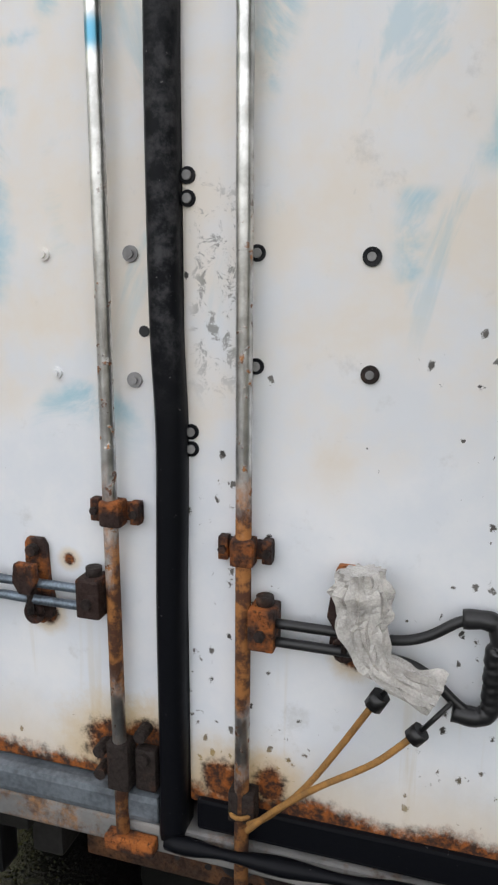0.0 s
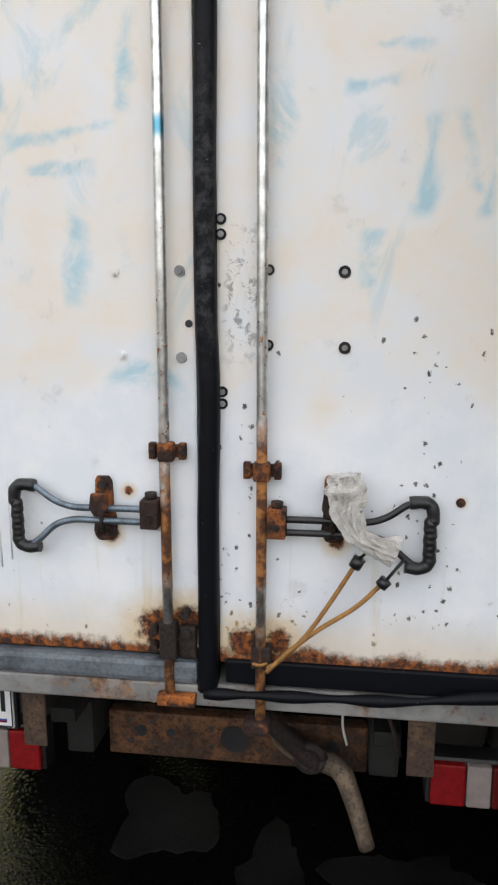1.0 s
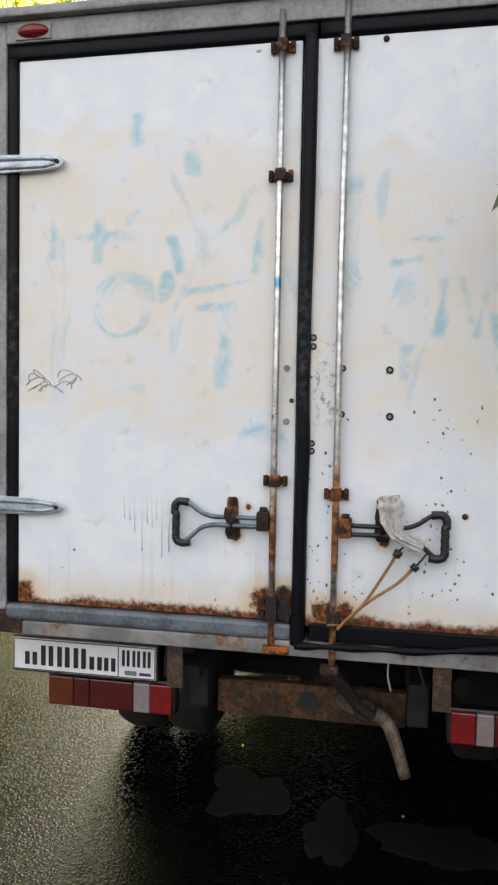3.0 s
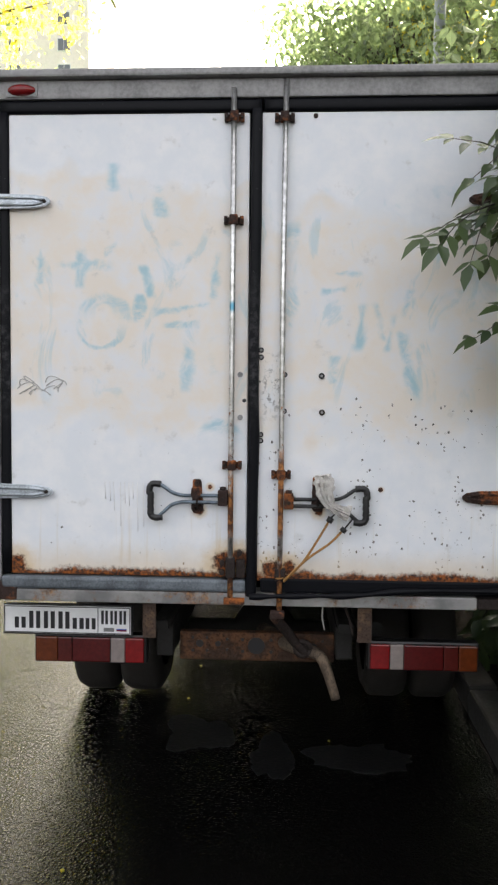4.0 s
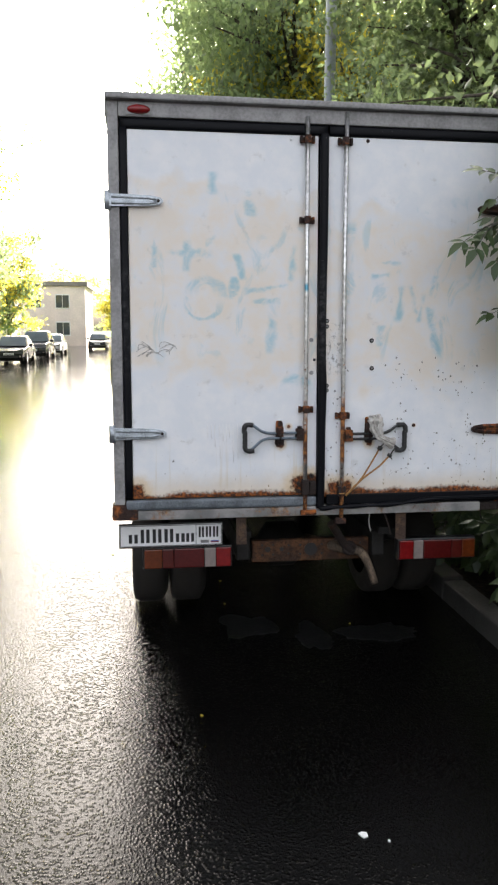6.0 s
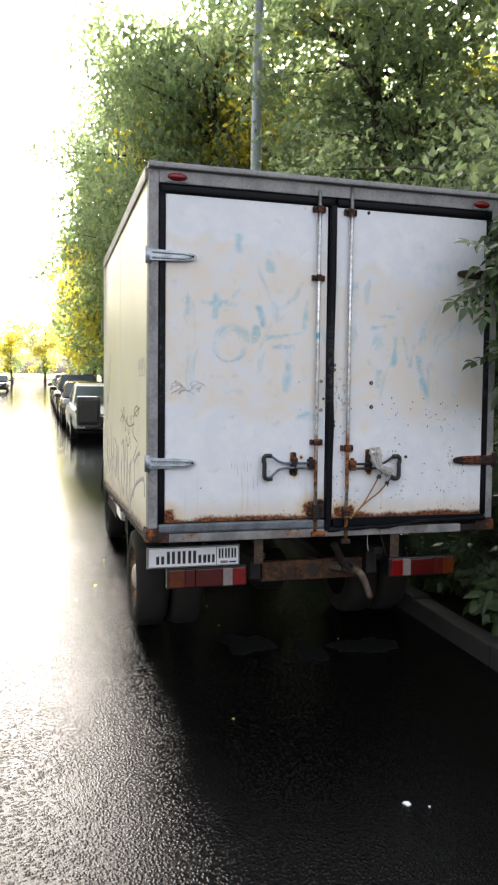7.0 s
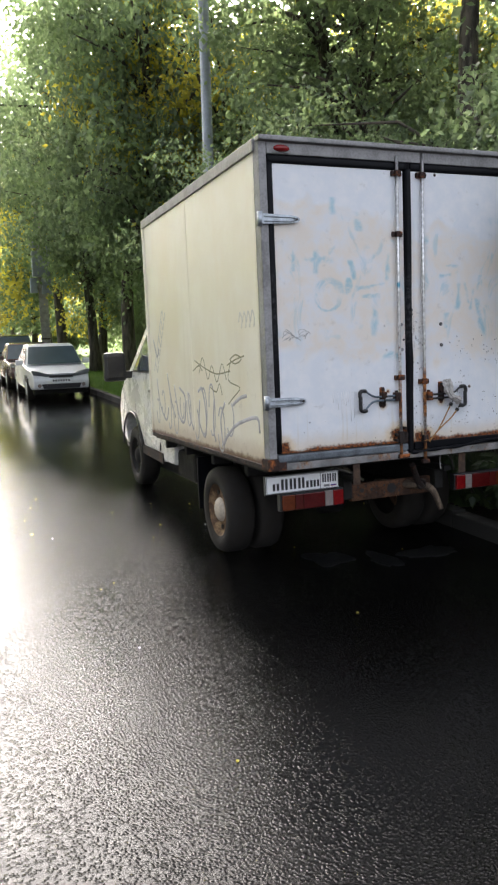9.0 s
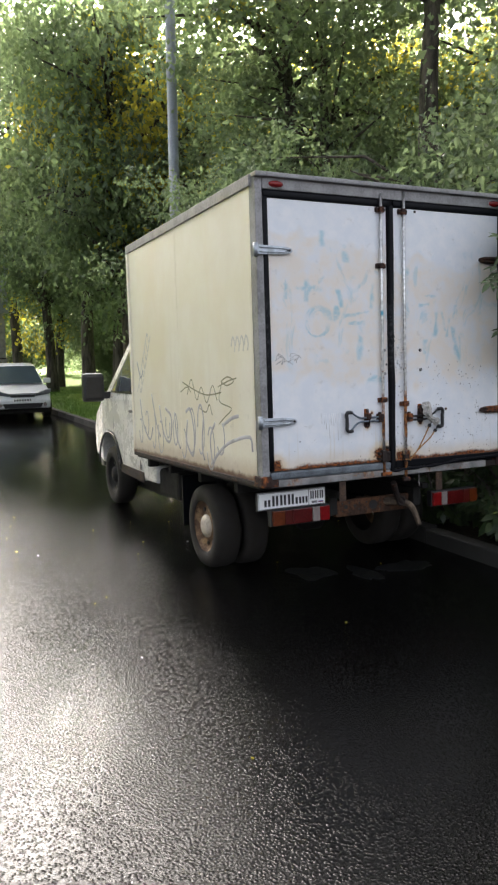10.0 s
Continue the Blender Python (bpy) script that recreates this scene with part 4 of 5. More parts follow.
def cab():
    out = [(2.86, 0.62), (2.86, 1.96), (2.95, 2.05), (3.25, 2.07), (3.45, 2.0), (4.27, 1.38), (4.95, 1.14), (5.14, 0.98), (5.18, 0.62), (4.62, 0.55)]
    for k in range(1, 8):
        a = math.pi * k / 8
        out.append((4.16 + 0.46 * math.cos(a), 0.56 + 0.40 * math.sin(a)))
    out += [(3.70, 0.53), (3.0, 0.50)]
    body = prism(out, "x", XC - 0.93, XC + 0.93, 0.0)
    for co, no in (((0, 0, 1.32), (0, 0, 1)), ((0, 0, 0.75), (0, 0, 1)), ((0, 4.4, 0), (0, 1, 0))):
        bmesh.ops.bisect_plane(body, geom=body.verts[:] + body.edges[:] + body.faces[:], plane_co=co, plane_no=no)
    for v in body.verts:
        k = max(0.0, v.co.z - 1.32) * 0.16 + max(0.0, v.co.y - 4.4) * 0.12 + max(0.0, 0.75 - v.co.z) * 0.12
        v.co.x -= math.copysign(k, v.co.x - XC)
    bmesh.ops.bevel(body, geom=[e for e in body.edges if len(e.link_faces) == 2 and e.calc_face_angle(0) > 0.6], offset=0.03, segments=3, affect="EDGES", profile=0.6)
    shell = part("cab", body, CAB, truck, "white rounded truck cab")
    for s in (-1, 1):
        X = lambda z: XC + s * (0.93 - max(0.0, z - 1.32) * 0.16)
        def pane(pts, name, mat, off, d=0.012):
            bm = bmesh.new()
            outer = [bm.verts.new((X(z) + s * off, y, z)) for y, z in pts]
            inner = [bm.verts.new((X(z) + s * (off - d), y, z)) for y, z in pts]
            bm.faces.new(outer)
            bm.faces.new(inner[::-1])
            for i in range(len(pts)):
                j = (i + 1) % len(pts)
                bm.faces.new((outer[i], inner[i], inner[j], outer[j]))
            bmesh.ops.recalc_face_normals(bm, faces=bm.faces)
            return part(name, bm, mat, shell)
        pane([(3.12, 1.38), (3.12, 1.92), (3.38, 1.92), (4.05, 1.40)], "window_frame", BLACK, 0.004)
        pane([(3.16, 1.41), (3.16, 1.89), (3.37, 1.89), (3.66, 1.66), (3.66, 1.41)], "side_window", GLASS, 0.009)
        pane([(3.69, 1.41), (3.69, 1.635), (3.96, 1.42)], "quarter_light", GLASS, 0.009)
        pane([(3.0, 0.62), (3.0, 1.9), (3.012, 1.9), (3.012, 0.62)], "door_gap", INK, 0.003)
        pane([(3.80, 0.62), (3.93, 0.95), (3.98, 1.36), (3.992, 1.36), (3.942, 0.95), (3.812, 0.62)], "door_gap", INK, 0.003)
        pane([(2.9, 0.50), (2.9, 0.60), (3.70, 0.62), (3.70, 0.53)], "sill_trim", RUST_DARK, 0.004)
        part("door_handle", box_mesh((min(X(1.2), X(1.2) + s * 0.03), 3.10, 1.195), (max(X(1.2), X(1.2) + s * 0.03), 3.25, 1.222), 0.006), BLACK, shell)
        # arch lip and liner
        lip = [(X(0.9) + s * 0.004, 4.16 + 0.45 * math.cos(math.pi * k / 12), 0.56 + 0.39 * math.sin(math.pi * k / 12)) for k in range(13)]
        part("arch_lip", tube_mesh(lip, 0.011, 6), BLACK, shell)
        mirror = part("mirror", box_mesh((XC + s * 1.11 - 0.125, 4.03, 1.30), (XC + s * 1.11 + 0.125, 4.13, 1.62), 0.045), BLACK, shell, "black door mirror")
        part("mirror_glass", box_mesh((XC + s * 1.11 - 0.085, 4.022, 1.345), (XC + s * 1.11 + 0.085, 4.029, 1.575), 0.002), BLACK, mirror)
        a, c = XC + s * 0.88, XC + s * 1.04
        part("mirror_arm", box_mesh((min(a, c), 4.05, 1.33), (max(a, c), 4.10, 1.41), 0.012), BLACK, mirror)
        part("headlamp", box_mesh((XC + s * 0.68 - 0.13, 5.10, 0.82), (XC + s * 0.68 + 0.13, 5.17, 1.0), 0.02), CLEAR, shell)
        lo, hi = sorted((XC + s * 0.80, XC + s * 0.932))
        part("rear_skirt", box_mesh((lo, 2.50, 0.53), (hi, 2.90, 0.795), 0.03), CAB, shell)
    ws = bmesh.new()
    q = [ws.verts.new(p) for p in ((XC - 0.75, 3.51, 1.965), (XC + 0.75, 3.51, 1.965), (XC + 0.86, 4.22, 1.43), (XC - 0.86, 4.22, 1.43))]
    ws.faces.new(q)
    bmesh.ops.solidify(ws, geom=ws.faces[:], thickness=0.02)
    part("windscreen", ws, GLASS, shell)
    part("engine_tray", box_mesh((XC - 0.66, 2.95, 0.30), (XC + 0.66, 5.05, 0.54), 0.03), DARK, truck)
    part("bumper", box_mesh((XC - 0.76, 5.10, 0.44), (XC + 0.76, 5.28, 0.64), 0.04), BLACK, truck)


def side_scrawls():
    """Faded marker tags on the box side."""
    panel = bpy.data.objects["side_panel"]
    def line(pts, r, mat):
        part("scrawl", tube_mesh([(XL + 0.94 * r, y, z) for y, z in [(p.x, p.y) for p in smooth_line([Vector((a, c, 0)) for a, c in pts], 5)]], r, 16), mat, panel)
    for pts in ([(1.40, 1.50), (1.15, 1.44), (0.9, 1.40), (0.62, 1.42)], [(1.3, 1.40), (1.2, 1.52), (1.1, 1.36), (1.0, 1.46), (0.9, 1.34), (0.78, 1.47), (0.7, 1.36)],
                [(0.62, 1.50), (0.5, 1.53), (0.4, 1.50), (0.52, 1.47), (0.62, 1.50)], [(0.60, 1.50), (0.66, 1.36), (0.45, 1.31), (0.58, 1.24), (0.68, 1.19)],
                [(0.35, 1.52), (0.5, 1.50), (0.68, 1.46)], [(1.05, 1.30), (0.92, 1.27), (0.85, 1.33), (0.8, 1.25)], [(1.45, 1.42), (1.3, 1.46), (1.22, 1.42)]):
        line(pts, 0.017, SCRAWL)
    soft = plain("pale_grey_spray", (0.47, 0.45, 0.46), 0.6, 0.0, 0.35, 12)
    for pts in ([(2.55, 1.35), (2.48, 1.12), (2.3, 0.98), (2.2, 1.1)], [(2.2, 1.40), (2.1, 1.15), (2.0, 1.02)], [(2.0, 1.3), (1.9, 1.05), (1.75, 1.0), (1.7, 1.2), (1.85, 1.28)],
                [(1.35, 1.26), (1.25, 1.28), (1.18, 1.1), (1.22, 0.92), (1.35, 1.02), (1.32, 1.2)], [(0.98, 1.22), (1.02, 1.0), (0.98, 0.9)], [(0.75, 1.2), (0.85, 1.08), (0.82, 0.9), (0.72, 0.98)],
                [(0.85, 0.88), (0.6, 1.03), (0.35, 1.1), (0.16, 1.12), (0.13, 1.03)], [(0.62, 1.18), (0.45, 1.24), (0.33, 1.26)], [(1.62, 1.25), (1.58, 1.05), (1.5, 0.95)], [(2.6, 1.7), (2.5, 1.55), (2.42, 1.62)]):
        line(pts, 0.042, soft)
    rnd = random.Random(31)
    for k in range(11):   # a row of round spray letters
        y, z, w, h = 2.55 - 0.19 * k, 1.05 + 0.05 * math.sin(k * 1.9) + 0.03 * (k % 3), rnd.uniform(0.045, 0.075), rnd.uniform(0.10, 0.19)
        turn, span = rnd.uniform(0, 3.0), rnd.uniform(3.2, 6.0)
        line([(y + w * math.cos(turn + span * i / 9) + 0.25 * w * i / 9, z + h * math.sin(turn + span * i / 9)) for i in range(10)], 0.030, soft)
    faint = plain("faint_grey_spray", (0.64, 0.61, 0.56), 0.6, 0.0, 0.2, 12)
    for k in range(7):
        y, z = 2.62 - 0.05 * k, 1.42 + 0.075 * k
        line([(y, z), (y - 0.06, z + 0.07), (y - 0.10, z - 0.01), (y - 0.15, z + 0.05)], 0.030, faint)
    for k in range(4):
        y = 0.42 - 0.07 * k
        line([(y, 1.74), (y - 0.03, 1.80), (y - 0.06, 1.75), (y - 0.05, 1.70)], 0.026, faint)


cargo_box()
rear_frame()
left_door()
right_door()
strap_hinge(-0.825, XL - 0.004, 2.326, ZINC, "bare zinc strap hinge smeared with blue")
strap_hinge(-0.822, XL - 0.004, 1.226, ZINC, "bare zinc strap hinge")
strap_hinge(0.735, XR + 0.004, 1.226, RUST, "rusted strap hinge")
strap_hinge(0.735, XR + 0.004, 2.326, RUST_DARK, "rusted strap hinge")
number_plate()
tail_lamp(-0.942, (0.092, 0.06, 0.158, 0.06, 0.078), (AMBER, plain("dark_red_lens", (0.07, 0.008, 0.006), 0.2), plain("deep_red_lens", (0.075, 0.005, 0.005), 0.2), CLEAR, RED))
tail_lamp(0.419, (0.079, 0.055, 0.157, 0.06, 0.075), (RED, CLEAR, plain("deep_red_lens", (0.075, 0.005, 0.005), 0.2), plain("dark_red_lens", (0.07, 0.008, 0.006), 0.2), AMBER))
underside()
WHEEL_STEEL = rust_material("rusty_wheel_steel", (0.10, 0.055, 0.03), (0.30, 0.19, 0.10), 0.6)
for s in (-1, 1):
    x = XC + s * 0.972
    wheel(x, 1.23, 0.338, s, WHEEL_STEEL, "dusty truck wheel with a pale hub cap", cap_mat=plain("dusty_hub_cap", (0.52, 0.45, 0.36), 0.5, 0.0, 0.3, 20))
    wheel(x - s * 0.24, 1.23, 0.338, s, WHEEL_STEEL, "inner twin wheel")
    wheel(XC + s * 0.90, 4.16, 0.335 + 0.0384 * 2.93, s, DARK, "front truck wheel", cap_mat=DARK)
    part("mud_flap", box_mesh((XC + s * 0.80 - 0.16, 1.72, 0.26), (XC + s * 0.80 + 0.16, 1.735, 0.699), 0.003), RUBBER, truck)
cab()
side_scrawls()
polythene_bag()
tie_cord()


# ---- trees ----
def leaf_cloud(name, centres, per, spread, size, rnd, materials, weights):
    """Many small folded leaves round the given centres, in one mesh."""
    n = len(centres) * per
    c = np.repeat(np.array(centres), per, 0) + rnd.normal(0, 1, (n, 3)) * np.array(spread)
    length = rnd.uniform(size * 0.6, size * 1.3, (n, 1))
    d = rnd.normal(0, 1, (n, 3)) + np.array((0, 0, -0.5))
    d /= np.linalg.norm(d, axis=1, keepdims=True)
    u = np.cross(d, rnd.normal(0, 1, (n, 3)))
    u /= np.linalg.norm(u, axis=1, keepdims=True) + 1e-9
    w = np.cross(d, u)
    v = np.stack([c, c + d * length * 0.5 + u * length * 0.30 + w * length * 0.08, c + d * length, c + d * length * 0.5 - u * length * 0.30 + w * length * 0.08], 1).reshape(-1, 3)
    me = bpy.data.meshes.new(name)
    me.from_pydata(v.tolist(), [], np.arange(n * 4).reshape(-1, 4).tolist())
    for m in materials:
        me.materials.append(m)
    # whole branches take the painted sunlit yellow, not single leaves
    clump = np.repeat(rnd.choice(len(materials), len(centres) // 4, p=weights), 4)
    me.polygons.foreach_set("material_index", np.repeat(clump, per).astype(np.int32))
    return me


def tree_parts(seed, height, first, spread, clumps, per, size, trunk_r, weights, lean=(0, 0)):
    """Trunk, limbs and crown of one tree standing at the origin."""
    rnd = np.random.RandomState(seed)
    bm = bmesh.new()
    top = height * 0.86
    spine = [Vector((lean[0] * (max(z, 0.0) / top) ** 1.5 + 0.18 * math.sin(z * 0.6 + seed), lean[1] * (max(z, 0.0) / top) ** 1.5 + 0.15 * math.cos(z * 0.5 + seed * 2), z)) for z in np.linspace(-0.15, top, 12)]
    base = spine[0].copy()
    for p in spine:
        p.x -= base.x
        p.y -= base.y
    add_tube(bm, spine, [trunk_r * (1.35 if i == 0 else 1 - 0.85 * i / 11) for i in range(12)], 10)
    centres = []
    for k in range(clumps):
        t = first + (1 - first) * (k + 0.5) / clumps
        a = k * 2.4 + rnd.uniform(-0.5, 0.5)
        reach = spread * (0.35 + 0.65 * math.sin(math.pi * min(1, 0.2 + 0.8 * (1 - t) ** 0.7 + 0.1))) * rnd.uniform(0.5, 1.1)
        i = min(10, int(t * 11 * 0.9))
        s = spine[i]
        e = s + Vector((math.cos(a) * reach, math.sin(a) * reach, rnd.uniform(-0.06, 0.2) * height * 0.5 + 0.5))
        mid = (s + e) / 2 + Vector((rnd.uniform(-.2, .2), rnd.uniform(-.2, .2), 0.25))
        add_tube(bm, [s, mid, e], [trunk_r * 0.32 * (1 - 0.6 * t) + 0.012, trunk_r * 0.18 + 0.008, 0.008], 6)
        for f in (0.45, 0.7, 0.9, 1.05):
            p = s.lerp(e, f) + Vector(rnd.normal(0, 0.35, 3))
            centres.append(tuple(p))
    trunk = mesh_of("trunk", bm, BARK)
    crown = leaf_cloud("crown", centres, per, (spread * 0.115, spread * 0.115, spread * 0.08), size, rnd, [LEAF, LEAF_YELLOW], weights)
    return trunk, crown


def tree(m, meshes, label, category="tree", group="trees along the road"):
    root = empty("tree", m, label, category, group)
    part("trunk", meshes[0], None, root)
    part("crown", meshes[1], None, root)
    return root


KINDS = [tree_parts(11, 11.0, 0.33, 3.2, 44, 130, 0.155, 0.20, (0.95, 0.05)),
         tree_parts(23, 13.0, 0.40, 3.6, 44, 130, 0.16, 0.25, (0.95, 0.05)),
         tree_parts(37, 5.4, 0.12, 2.3, 48, 190, 0.09, 0.08, (1.0, 0.0)),
         tree_parts(41, 12.0, 0.24, 3.4, 40, 130, 0.16, 0.2, (0.6, 0.4)),
         tree_parts(53, 11.5, 0.28, 3.4, 34, 48, 0.30, 0.2, (0.8, 0.2)),
         tree_parts(59, 12.0, 0.22, 3.5, 34, 48, 0.30, 0.2, (0.35, 0.65)),
         tree_parts(67, 5.0, 0.10, 2.6, 24, 50, 0.24, 0.08, (0.8, 0.2)),
         tree_parts(71, 15.5, 0.62, 3.4, 22, 120, 0.165, 0.24, (0.93, 0.07), (0.5, 0.3))]
BARE = "tall tree with a bare dark trunk and a high crown"
GREEN, TALL, LOW, YELLOW = "leafy green street tree with a dark trunk", "tall tree with green and sunlit yellow leaves", "low bushy tree beside the kerb", "tree with sunlit yellow green leaves"
FAR = {0: 4, 1: 4, 3: 5, 2: 6, 7: 4}
# x, y, kind, turn and size of each tree
BESIDE = ((3.7, 4.2, 2, 30, 1.0), (3.9, 1.4, 2, 200, 0.95), (3.1, 7.4, 2, 120, 0.95), (4.9, 9.4, 0, 300, 0.75), (5.3, 5.8, 7, 50, 1.0), (5.2, 10.7, 7, 120, 1.0), (5.9, 11.3, 7, 250, 0.95), (8.0, 14.0, 0, 170, 1.0),
        (9.2, 12.4, 3, 20, 1.0), (6.2, 2.6, 0, 280, 1.0), (3.7, 18.6, 0, 75, 1.2), (5.4, 17.4, 3, 140, 1.15), (13.0, 16.5, 3, 200, 1.15), (10.2, 18.0, 3, 260, 1.05), (11.0, 8.0, 1, 100, 1.1),
        (14.5, 13.5, 2, 60, 1.4), (8.8, 2.4, 1, 330, 1.0))
ALONG = ((4.0, 21.0, 0, 330, 1.1), (5.2, 25.5, 0, 20, 1.15), (3.5, 23.0, 1, 300, 1.05), (8.8, 20.5, 0, 10, 1.1), (3.3, 29.0, 0, 190, 1.2), (4.4, 33.0, 3, 90, 1.15), (3.0, 36.0, 1, 220, 1.2), (3.2, 42.0, 0, 40, 1.3),
        (3.0, 49.0, 3, 130, 1.2), (3.4, 57.0, 1, 350, 1.2), (12.5, 26.0, 1, 210, 1.1), (3.2, 66.0, 0, 80, 1.2), (3.0, 77.0, 3, 190, 1.2), (3.2, 90.0, 1, 20, 1.2),
        (7.6, 34.0, 2, 60, 1.4), (9.4, 38.0, 0, 140, 1.1), (11.2, 44.0, 3, 200, 1.1), (6.2, 29.5, 2, 250, 0.9), (16.0, 20.0, 2, 30, 1.5), (17.0, 32.0, 2, 130, 1.5))
ACROSS = ((-11.4, 19.5, 3, 45, 1.2), (-10.5, 13.5, 3, 200, 1.45), (-11.0, 7.0, 0, 120, 1.4), (-9.9, 34.0, 3, 160, 1.0), (-12.0, 46.0, 0, 250, 0.9), (-12.5, 9.0, 0, 15, 1.0), (-11.8, 60.0, 3, 300, 1.0), (-13.0, -4.0, 1, 75, 1.0))
for x, y, k, turn, s in BESIDE + ALONG + ACROSS:
    tall = 1.22 if x < 4.5 and 15 < y < 40 else 1.0   # stretched so that their crowns block direct sun from the road
    tree(pose(x, y, 0.02, 0, 0, turn) @ Matrix.Diagonal((s, s, s * tall, 1)), KINDS[FAR[k] if y > 40 else k], (GREEN, TALL, LOW, YELLOW, "", "", "", BARE)[k])


for k in range(16):   # a belt of bushes closes the lawn behind the trunks
    tree(pose(5.5 + 2.6 * k, 52 - 1.1 * k + 3 * math.sin(k * 2.1), 0.02, 0, 0, 47 * k) @ Matrix.Scale(1.0 + 0.25 * math.sin(k * 1.7), 4), KINDS[6], "bushy green thicket behind the lawn", "bush", "bushes behind the lawn")

for k in range(9):
    tree(pose(-44 + 5.4 * k, 128 + 6 * math.sin(k * 1.9), 0.02, 0, 0, 61 * k) @ Matrix.Scale(1.1, 4), KINDS[5], "sunlit yellow green tree at the far end of the road", "tree", "trees along the road")

# ---- leafy spray that hangs over the truck's corner ----
def leaflet(bm, p, d, up, length, width, rnd):
    """One pointed leaf, folded along its rib and drooping at the tip."""
    d = d.normalized()
    s = d.cross(up).normalized()
    n = s.cross(d).normalized()
    fold = rnd.uniform(0.05, 0.25) * width
    droop = rnd.uniform(0.05, 0.25) * length
    rib = [bm.verts.new(p + d * (length * t) - n * (droop * t * t)) for t in (0, 0.35, 0.7, 1.0)]
    a = [bm.verts.new(p + d * (length * t) + s * (width * w) + n * fold - n * (droop * t * t)) for t, w in ((0.3, 0.5), (0.62, 0.42))]
    c = [bm.verts.new(p + d * (length * t) - s * (width * w) + n * fold - n * (droop * t * t)) for t, w in ((0.3, 0.5), (0.62, 0.42))]
    for e in (a, c):
        for q in ((rib[0], rib[1], e[0]), (rib[1], rib[2], e[1], e[0]), (rib[2], rib[3], e[1])):
            bm.faces.new(q if e is a else q[::-1]).smooth = True


def spray(twig, leaves, start, end, rnd, side_twigs=5, size=0.085):
    """A drooping twig that carries compound leaves in pairs."""
    start, end = Vector(start), Vector(end)
    line = smooth_line([start, start.lerp(end, 0.4) + Vector((0, 0, 0.10)), start.lerp(end, 0.75) + Vector((0, 0, 0.06)), end], 6)
    add_tube(twig, line, [0.010 - 0.008 * i / (len(line) - 1) for i in range(len(line))], 5)
    for k in range(side_twigs):
        t = 0.12 + 0.88 * (k + 0.5) / side_twigs
        p = line[int(t * (len(line) - 1))]
        d = (end - start).normalized()
        out = Vector((d.x * 0.5 + rnd.uniform(-0.5, 0.4), rnd.uniform(-0.9, 0.7), rnd.uniform(-0.9, 0.25))).normalized()
        span = rnd.uniform(0.12, 0.24)
        q = p + out * span + Vector((0, 0, -0.03))
        add_tube(twig, [p, p.lerp(q, 0.5) + Vector((0, 0, 0.012)), q], [0.003, 0.0022, 0.0014], 4)
        up = Vector((rnd.uniform(-0.4, 0.4), -0.5, 1)).normalized()
        s = out.cross(up).normalized()
        for j in range(3):
            b = p.lerp(q, 0.4 + 0.28 * j)
            for w in (-1, 1):
                leaflet(leaves, b, s * w + out * 0.7 + Vector((0, 0, rnd.uniform(-0.5, 0.0))), up, size * rnd.uniform(0.7, 1.25), size * rnd.uniform(0.38, 0.55), rnd)
        leaflet(leaves, q, out + Vector((0, 0, -0.3)), up, size * rnd.uniform(0.9, 1.4), size * 0.55, rnd)


